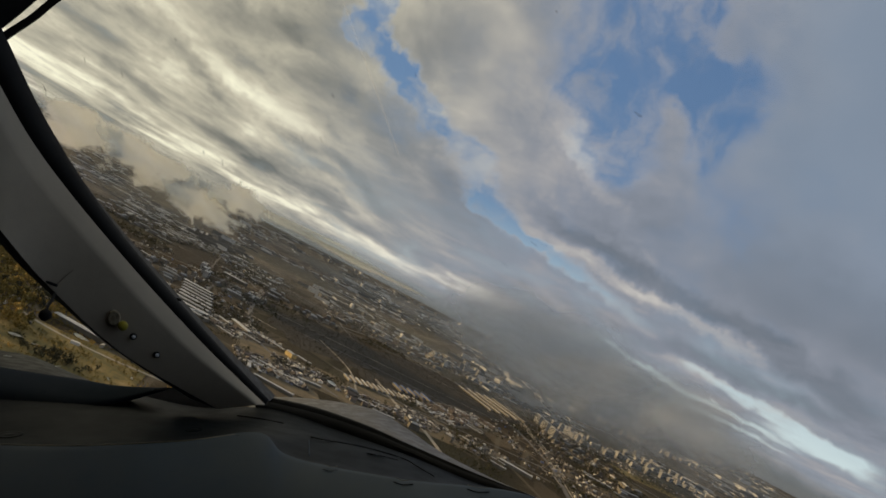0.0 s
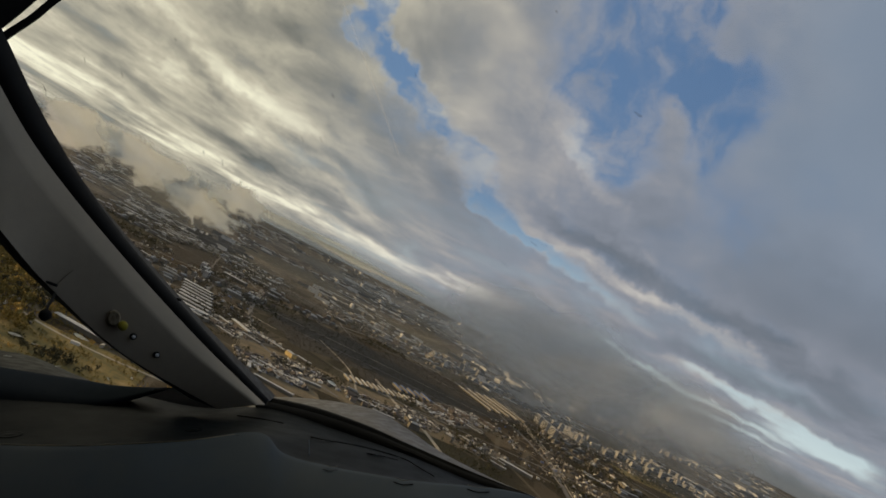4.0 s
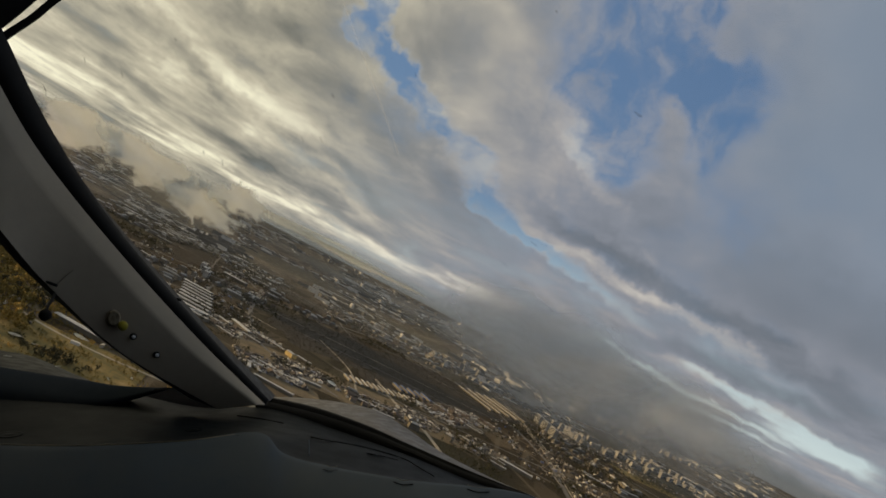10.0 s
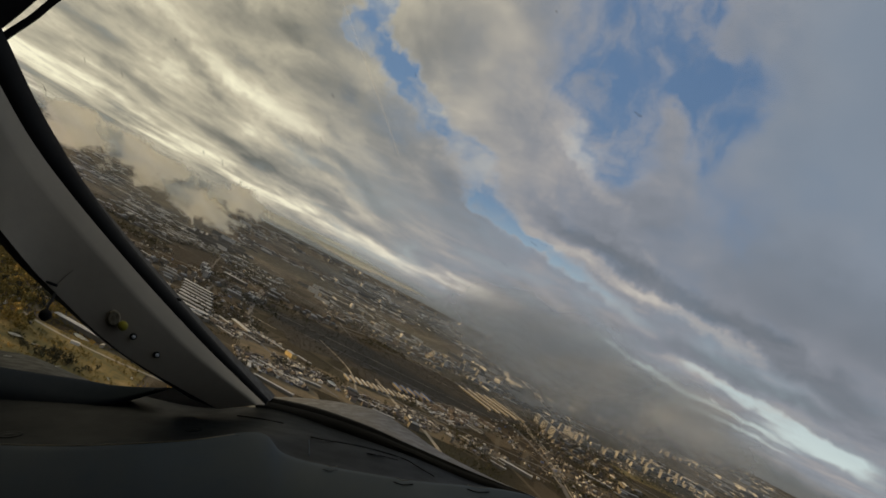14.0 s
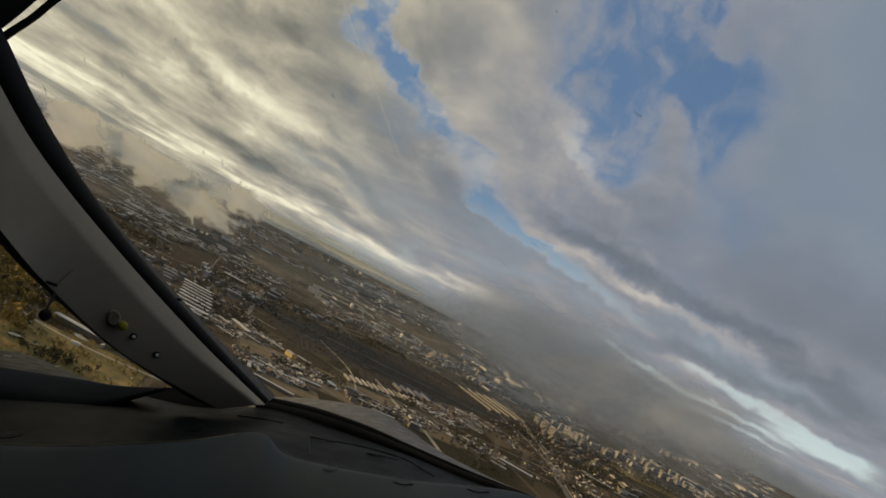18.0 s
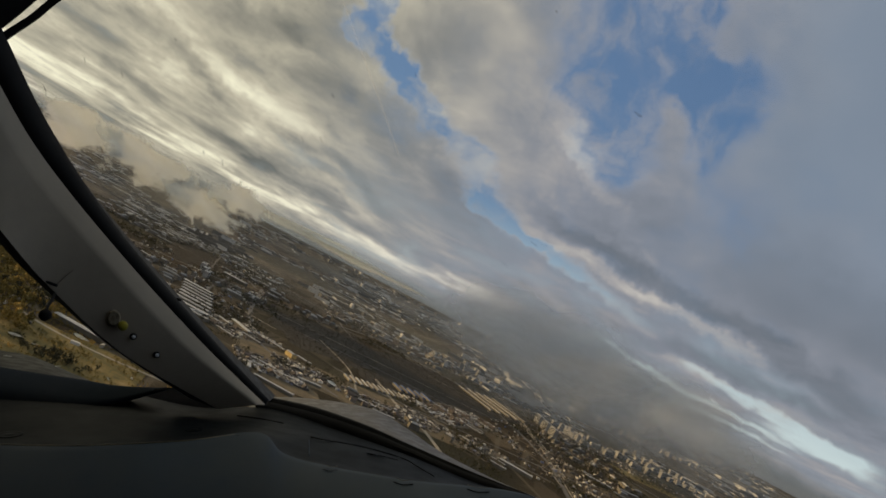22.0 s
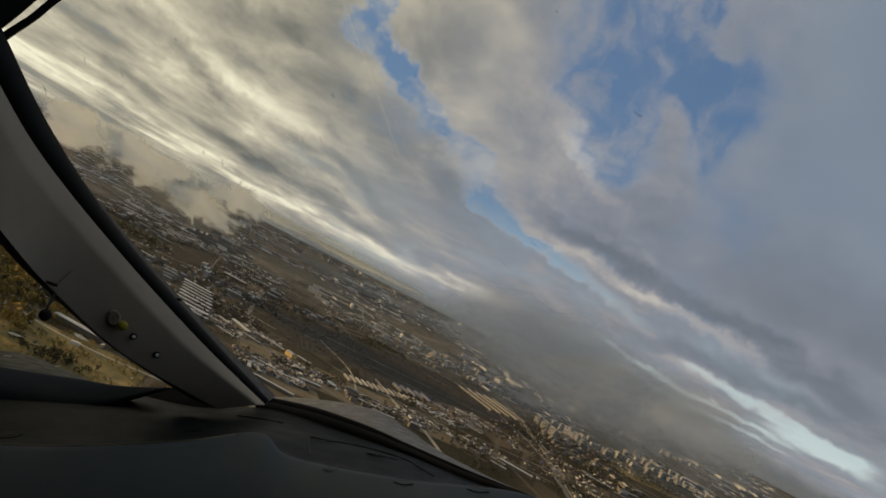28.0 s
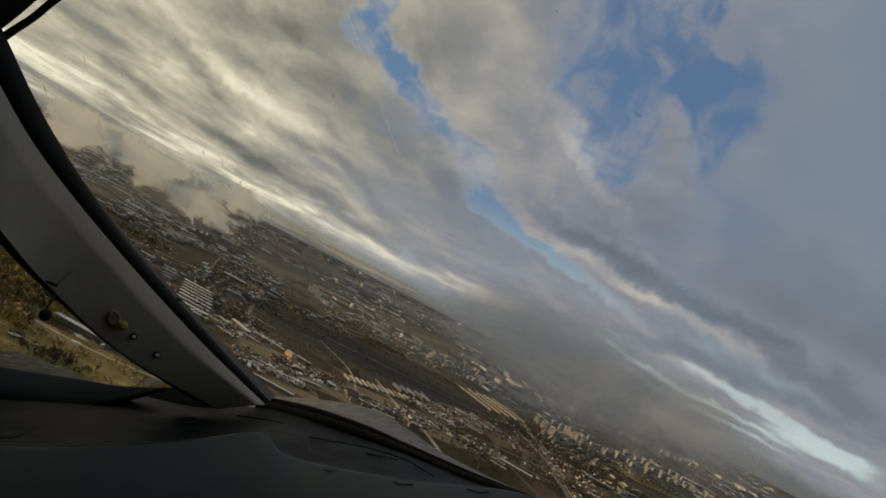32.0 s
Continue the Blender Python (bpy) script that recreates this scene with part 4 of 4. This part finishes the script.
def trees(name, label, spots, mat, seed, high=(7, 13), clumps=16):
    """Woodland: every tree a tapered stem and a ragged crown of small leaf clumps, joined."""
    r = np.random.RandomState(seed)
    n = len(spots)
    xy = np.array(spots)
    h = r.uniform(high[0], high[1], n)
    # stems: three-sided tapered spikes
    v, f = [], []
    ang = np.arange(3) * 2.094
    stem = np.zeros((n, 4, 3))
    for k in range(3):
        stem[:, k, 0] = xy[:, 0] + 0.22 * math.cos(ang[k])
        stem[:, k, 1] = xy[:, 1] + 0.22 * math.sin(ang[k])
    stem[:, 3, 0], stem[:, 3, 1], stem[:, 3, 2] = xy[:, 0], xy[:, 1], h * 0.8
    base = np.arange(n)[:, None] * 4
    sf = np.concatenate([base + np.array([[0, 1, 3]]), base + np.array([[1, 2, 3]]), base + np.array([[2, 0, 3]])])
    # crowns
    m = n * clumps
    c = r.normal(size=(n, clumps, 3))
    c /= np.linalg.norm(c, axis=2, keepdims=True)
    c *= r.uniform(0.35, 1.0, (n, clumps, 1)) ** 0.6
    cen = np.empty((n, clumps, 3))
    wide = (h * r.uniform(0.26, 0.40, n))[:, None]
    cen[:, :, 0], cen[:, :, 1] = xy[:, 0:1] + c[:, :, 0] * wide, xy[:, 1:2] + c[:, :, 1] * wide
    cen[:, :, 2] = h[:, None] * (0.62 + 0.36 * c[:, :, 2])
    size = (h[:, None] * r.uniform(0.10, 0.20, (n, clumps))).reshape(m)
    tri = r.normal(size=(m, 4, 3))
    tri /= np.linalg.norm(tri, axis=2, keepdims=True)
    q = cen.reshape(m, 1, 3) + tri * size[:, None, None]
    b4 = n * 4 + np.arange(m)[:, None] * 4
    cf = np.concatenate([b4 + np.array([[0, 1, 2]]), b4 + np.array([[0, 2, 3]])])
    verts = np.concatenate([stem.reshape(-1, 3), q.reshape(-1, 3)])
    faces = np.concatenate([sf, cf])
    me = bpy.data.meshes.new(name)
    me.vertices.add(len(verts)), me.loops.add(faces.size), me.polygons.add(len(faces))
    me.vertices.foreach_set("co", verts.ravel())
    me.loops.foreach_set("vertex_index", faces.ravel())
    me.polygons.foreach_set("loop_start", np.arange(len(faces)) * 3)
    me.materials.append(mat)
    me.update(calc_edges=True)
    thing(name, Matrix(), label, "trees", kind="stuff", data=me)


def scatter(n, x0, x1, y0, y1, keep, seed):
    r = random.Random(seed)
    out = []
    while len(out) < n:
        x, y = r.uniform(x0, x1), r.uniform(y0, y1)
        if keep(x, y):
            out.append((x, y))
    return out


def grown(x, y):
    return noise.noise((x / 130, y / 170, 7.0)) + 0.5 * noise.noise((x / 40, y / 50, 2.0))


ground()
# yards, fields and meadows
patch("field", "tan stubble field beside the market", "field", -112, 968, 110, 80, 20, M_FIELD, 0.20)
# this patch's golden colour stands in for a sunlit stretch of ground
patch("field", "open ground round the market, its sunlit golden-brown painted in", "field", -20, 1150, 460, 170, 24, M_FIELD, 0.10)
patch("yard", "paved market yard", "yard", -255, 1190, 120, 170, -25, M_YARD, 0.16)
patch("yard", "paved car park beside the railway", "yard", 225, 1235, 110, 150, -30, M_YARD, 0.16)
patch("yard", "paved market ground with dense stalls", "yard", 190, 1480, 130, 330, -27, M_YARD, 0.20)
patch("meadow", "yellow-green autumn meadow", "meadow", 900, 2120, 260, 120, 20, M_MEADOW, 0.2)
patch("meadow", "rough golden autumn meadow", "meadow", -275, 640, 150, 130, 10, M_MEADOW, 0.2)
patch("field", "tan worn field with paths", "field", -330, 800, 150, 150, 10, M_FIELD, 0.22)
# roads and tracks
strip("road", "grey town road curving past the yards", [(-420, 2000, 0), (-330, 1560, 0), (-285, 1380, 0), (-218, 1193, 0), (-149, 1112, 0), (-40, 1060, 0)], 9, M_ROAD, 0.30)
strip("road", "pale dirt road by the market", [(0, 1420, 0), (47, 1275, 0), (75, 1220, 0), (110, 1150, 0), (150, 1000, 0)], 8, M_TRACK, 0.32)
strip("road", "grey road along the railway", [(260, 2300, 0), (380, 1820, 0), (420, 1500, 0), (400, 1200, 0), (360, 900, 0)], 10, M_ROAD, 0.30)
for k in range(3):
    strip("railway_track", "pale ballast railway track", [(430 + 9 * k, 2300, 0), (440 + 9 * k, 1750, 0), (430 + 9 * k, 1450, 0), (405 + 9 * k, 1100, 0)], 3.2, M_TRACK, 0.34)
strip("road", "pale track over the meadow", [(-520, 740, 0), (-400, 715, 0), (-330, 690, 0), (-250, 690, 0), (-150, 720, 0)], 5, M_TRACK, 0.33)
strip("road", "long straight town road", [(-1500, 3300, 0), (-600, 2500, 0), (0, 2250, 0), (700, 2000, 0), (1400, 1500, 0)], 12, M_ROAD, 0.28)
strip("road", "long straight town road", [(-900, 1500, 0), (-300, 1900, 0), (200, 2900, 0), (700, 4500, 0)], 12, M_ROAD, 0.29)

lanes = random.Random(9)
for k in range(26):
    x, y = lanes.uniform(-800, 900), lanes.uniform(1150, 2600)
    a = radians(lanes.choice((5, 15, 25, 95, 105, 60)) + lanes.uniform(-6, 6))
    n = lanes.uniform(120, 420)
    bend = lanes.uniform(-40, 40)
    strip("road", "narrow grey town street" if k % 3 else "pale unpaved town lane", [(x - n * math.cos(a), y - n * math.sin(a), 0), (x + bend * math.sin(a), y - bend * math.cos(a), 0), (x + n * math.cos(a), y + n * math.sin(a), 0)], 6 if k % 3 else 4, M_ROAD if k % 3 else M_TRACK, 0.24 + 0.004 * k)

# the striped sheds and their neighbours
for i in range(9):
    place("shed", -413 + 11.5 * i + rng.uniform(-2, 2), 1405 - 36 * i, 84, 13, 66, 5)
place("shed", -470, 1861, 82, 18, 72, 8)
place("apartment", -535, 1770, 10, 12, 48, 15), place("apartment", -505, 1700, 10, 12, 48, 15), place("apartment", -480, 1640, 10, 12, 48, 15)
place("ochre", -151, 1185, 50, 12, 20, 7)
place("shed", -128, 1196, 70, 8, 30, 5)
place("shed", -118, 913, 84, 6, 60, 4)
place("shed", -298, 728, 84, 9, 74, 5)
for i in range(14):
    place("garage", -48 + 11.0 * i, 1258 + 10 * i, 22, 4.5, 44, 3)
for i in range(5):
    place("hall", 50 + 17.0 * i, 1440 + 14 * i, 22, 8, 56, 5)
for i in range(5):
    place("shed", 285 + 33 * i, 2000 + 34 * i, 22, 7, 230, 4)
for i in range(3):
    place("apartment", 540 + 4 * i, 2235 - 100 * i, 4, 12, 60, 27)
district(-255, 1190, 90, 150, -25, ["garage", "shed", "house"], 9, 0.35)
district(-145, 1010, 90, 70, 22, ["house", "garage"], 3, 0.1)
district(190, 1490, 100, 300, -27, ["house", "house", "garage"], 3, 0.1)
district(15, 1130, 110, 80, 15, ["works", "garage", "house"], 8, 0.2)
district(210, 1200, 90, 110, -30, ["works", "shed"], 14, 0.4)
district(800, 2440, 340, 240, 20, ["apartment"], 26, 0.15)
district(1150, 2700, 300, 300, 25, ["apartment"], 30, 0.2)
district(1400, 3600, 500, 360, 20, ["apartment"], 30, 0.2)
district(1850, 4150, 600, 400, 15, ["apartment"], 34, 0.2)
district(40, 2480, 240, 160, 20, ["works", "house", "house"], 14, 0.25)
district(-100, 2500, 380, 500, 15, ["house", "house", "works"], 16, 0.3)
district(-640, 2300, 420, 600, 10, ["works", "shed", "works"], 26, 0.3)
district(-900, 2200, 360, 500, 0, ["works", "shed"], 30, 0.3)
district(-520, 1350, 150, 420, 8, ["works", "shed", "house"], 18, 0.35)
district(-380, 1650, 150, 180, 5, ["works", "house"], 14, 0.35)
district(-300, 2000, 220, 260, 10, ["house", "works"], 16, 0.3)
district(620, 1900, 200, 340, 6, ["works", "house"], 18, 0.4)
district(640, 1500, 220, 300, 6, ["works", "shed"], 24, 0.4)
district(250, 2750, 300, 420, 20, ["works", "house", "house", "apartment"], 18, 0.3)

# stalls, vans and crates
def clutter(name, label, zones, seed, lane=11.0):
    r = random.Random(seed)
    spots = []
    for cx, cy, w, l, turn, n in zones:
        m = pose(cx, cy, 0, 0, 0, turn)
        for _ in range(n):
            row = round(r.uniform(-l, l) / 2 / lane) * lane + r.uniform(-0.13, 0.13) * lane
            p = m @ Vector((r.uniform(-w, w) / 2, row, 0))
            if wooded(p.x, p.y):
                continue
            spots.append((p.x, p.y, radians(turn + r.choice((0, 90)) + r.uniform(-6, 6)), r.uniform(2, 4.5), r.uniform(2.5, 9), r.uniform(1.8, 3.8)))
    far_roofs(spots, M_CLUTTER, name, label)


clutter("market_stalls", "dense market stalls and vans with mixed roofs", [
    (-148, 1015, 110, 90, 22, 700), (190, 1490, 110, 320, -27, 1500), (-255, 1190, 100, 160, -25, 260), (20, 1140, 120, 80, 15, 260),
    (225, 1240, 100, 140, -30, 160), (-110, 1120, 120, 70, 20, 200), (-330, 1290, 160, 260, 0, 80), (100, 1215, 90, 120, -20, 240), (480, 1450, 120, 420, 4, 200)], 21)
clutter("yard_clutter", "scattered sheds and parked vans between the houses", [
    (-500, 1500, 400, 800, 10, 500), (0, 2550, 700, 400, 15, 900), (500, 1700, 420, 900, 5, 600), (-700, 2300, 600, 700, 5, 1200), (-330, 760, 200, 160, 10, 50), (800, 2400, 500, 500, 20, 500)], 22, 30.0)

# the far town, joined
far_pale, far_dark = [], []
fr = random.Random(5)
for _ in range(4200):
    y = fr.uniform(2500, 4900)
    x = fr.uniform(-0.66 * y, 0.70 * y)
    if math.hypot(x, y) > 4900 or noise.noise((x / 420, y / 600, 1.0)) < -0.12:
        continue
    turn = radians(fr.choice((75, 80, 85, 100, 12, 20)))
    tall = noise.noise((x / 700, y / 800, 5.0)) > 0.1 and fr.random() < 0.3
    item = (x, y, turn, fr.uniform(6, 12), fr.uniform(24, 100), fr.uniform(10, 20) if tall else fr.uniform(2.5, 5))
    (far_pale if fr.random() < 0.42 else far_dark).append(item)
far_roofs(far_pale, M_ROOF_LIGHT, "far_pale_buildings", "far pale town buildings in haze")
far_roofs(far_dark, M_ROOF_DARK, "far_dark_buildings", "far dark-roofed town buildings in haze")

# trees
trees("brown_wood", "bare brown autumn wood in the town", scatter(15000, -760, 560, 1250, 2800, wooded, 1), M_TWIGS, 1, (1.8, 3.6), 12)
for k, (cx, cy, *_) in enumerate(WOODS):
    wood_floor(cx, cy, 0.14 + 0.008 * k)
trees("autumn_grove", "golden autumn trees beside the meadow", scatter(2300, -620, -130, 440, 1000, lambda x, y: grown(x, y) > -0.02 and x < -0.25 * y + 40 and ((x + 255) / 85) ** 2 + ((y - 690) / 50) ** 2 > 1 + 0.8 * noise.noise((x / 20, y / 20, 5.0)), 2), M_GROVE, 2, (6, 12), 26)
trees("street_trees", "olive and brown trees among the houses", scatter(9000, -1100, 1100, 880, 3000, lambda x, y: grown(x, y) > 0.12 and abs(x) < 0.55 * y and not wooded(x, y), 3), M_SCRUB, 3, (5, 10), 12)
trees("dark_grove", "dark leafless trees beside the meadow", scatter(260, -470, -200, 570, 830, lambda x, y: min(math.hypot((x + 392) / 34, (y - 772) / 34), math.hypot((x + 262) / 26, (y - 612) / 16)) < 1 + 1.6 * noise.noise((x / 14, y / 14, 2.0)), 4), M_SCRUB, 4, (4, 9), 26)
trees("meadow_shrubs", "low golden and olive shrubs dotted over the meadow", scatter(3200, -430, -110, 520, 850, lambda x, y: noise.noise((x / 34, y / 16, 8.0)) > 0.0, 6), M_GROVE, 6, (1.4, 4.6), 14)

# ---------------------------------------------------------------- low cloud and mist
def mist_material(name, colour, scale, thin, thick, most, ragged=2.0):
    """Broken cloud: clear where the noise is low and towards the rim of a unit disc."""
    m = bpy.data.materials.new(name)
    m.use_nodes = True
    g = Nodes(m.node_tree)
    tex = g.add("ShaderNodeTexCoord")
    co = tex.outputs["Object"]
    r = g.add("ShaderNodeObjectInfo").outputs["Random"]
    w = g.add("ShaderNodeTexNoise")
    w.noise_dimensions = "4D"
    g.put(w.inputs["Vector"], co), g.put(w.inputs["W"], g.math("MULTIPLY", r, 40.0))
    w.inputs["Scale"].default_value, w.inputs["Detail"].default_value, w.inputs["Roughness"].default_value = scale, 9.0, 0.60
    w.inputs["Distortion"].default_value = 0.4
    away = g.vec("LENGTH", g.vec("MULTIPLY", co, (1.0, 1.0, 0.0)))
    body = g.math("ADD", g.math("MULTIPLY", g.math("SUBTRACT", w.outputs[0], 0.5), ragged), g.step(away, 0.0, 1.0, 0.95, -0.35, soft=False))
    alpha = g.math("MULTIPLY", g.step(body, thin, thick), most)
    alpha = g.math("MULTIPLY", alpha, g.step(away, 0.72, 1.0, 1.0, 0.0))
    dif, tra = g.add("ShaderNodeBsdfDiffuse"), g.add("ShaderNodeBsdfTranslucent")
    dif.inputs[0].default_value = tra.inputs[0].default_value = (*colour, 1.0)
    both, out, clear = g.add("ShaderNodeMixShader"), g.add("ShaderNodeMixShader"), g.add("ShaderNodeBsdfTransparent")
    both.inputs[0].default_value = 0.3
    g.t.links.new(dif.outputs[0], both.inputs[1]), g.t.links.new(tra.outputs[0], both.inputs[2])
    g.put(out.inputs[0], alpha)
    g.t.links.new(clear.outputs[0], out.inputs[1]), g.t.links.new(both.outputs[0], out.inputs[2])
    g.t.links.new(out.outputs[0], g.add("ShaderNodeOutputMaterial").inputs[0])
    return m


M_MIST = mist_material("grey_low_cloud", (0.70, 0.745, 0.80), 1.5, -0.22, 0.90, 0.86, 1.6)
M_CREAM = mist_material("sunlit_low_cloud", (0.91, 0.95, 0.90), 2.2, 0.16, 0.56, 0.92)
M_VEIL = mist_material("thin_ground_mist", (0.66, 0.70, 0.72), 1.6, -0.4, 1.2, 0.25)


def sheet_mesh(name, mat, seed, n=28):
    """A billowing unit disc."""
    v, f = [], []
    for j in range(n):
        for i in range(n):
            x, y = -1 + 2 * i / (n - 1), -1 + 2 * j / (n - 1)
            v.append((x, y, 0.25 * noise.noise((1.5 * x, 1.5 * y, seed)) + 0.10 * noise.noise((4 * x, 4 * y, seed))))
    f = [(j * n + i, j * n + i + 1, (j + 1) * n + i + 1, (j + 1) * n + i) for j in range(n - 1) for i in range(n - 1)]
    return mesh(name, v, f, mat, True)


def cloud(way, dist, wide, high, lean, mat, label, layers=3, deep=60.0):
    """A cloud of billowing layers across a direction from the aircraft; lean in degrees from level."""
    at = EYE + Vector(way).normalized() * dist
    t = thing("low_cloud", Matrix.Translation(at), label, "cloud", "low clouds", kind="stuff")
    turn = Vector((-way[0], -way[1], 0)).to_track_quat("Z", "Y").to_matrix().to_4x4()
    for k in range(layers):
        o = part("cloud_layer", sheet_mesh("cloud_layer", mat, 3.3 * k + dist), t)
        o.matrix_basis = turn @ pose(rng.uniform(-0.1, 0.1) * wide, rng.uniform(-0.08, 0.08) * high, (k - layers / 2) * deep, 0, 0, lean) @ Matrix.Diagonal((wide * (1 - 0.12 * k), high * (1 - 0.1 * k), wide * (0.14 if mat is M_MIST else 0.4), 1))


cloud((0.20, 0.98, 0.010), 1500, 400, 170, 2, M_MIST, "soft grey low cloud drifting over the town", 2)
cloud((0.36, 0.93, 0.006), 1700, 420, 160, 1, M_MIST, "soft grey low cloud drifting over the town", 2)
cloud((0.275, 0.96, -0.018), 1600, 300, 120, 0, M_MIST, "soft grey low cloud drifting over the town", 1)
cloud((0.50, 0.866, -0.030), 2100, 420, 120, 0, M_VEIL, "thin mist over the far town", 1)
for az, el, wide, high in ((-30.0, -0.8, 210, 120), (-24.5, -0.8, 260, 125), (-19.5, -1.4, 200, 105), (-16.5, -0.2, 170, 105)):
    cloud((math.sin(radians(az)), math.cos(radians(az)), math.tan(radians(el))), 2100, wide, high, -6, M_CREAM, "cream sunlit low cloud over the town", 1)
cloud((0.0, 1.0, -0.020), 3900, 3200, 160, 0, M_VEIL, "thin mist over the far town", 1)
cloud((0.0, 1.0, -0.055), 2150, 1700, 150, 0, M_VEIL, "thin mist over the far town", 1)
cloud((-0.44, 0.90, -0.045), 1950, 620, 120, 0, M_VEIL, "thin mist over the far town", 1)
cloud((-0.16, 0.985, 0.001), 4300, 1300, 75, 0, M_CREAM, "pale bank of mist along the far edge of the town", 1)
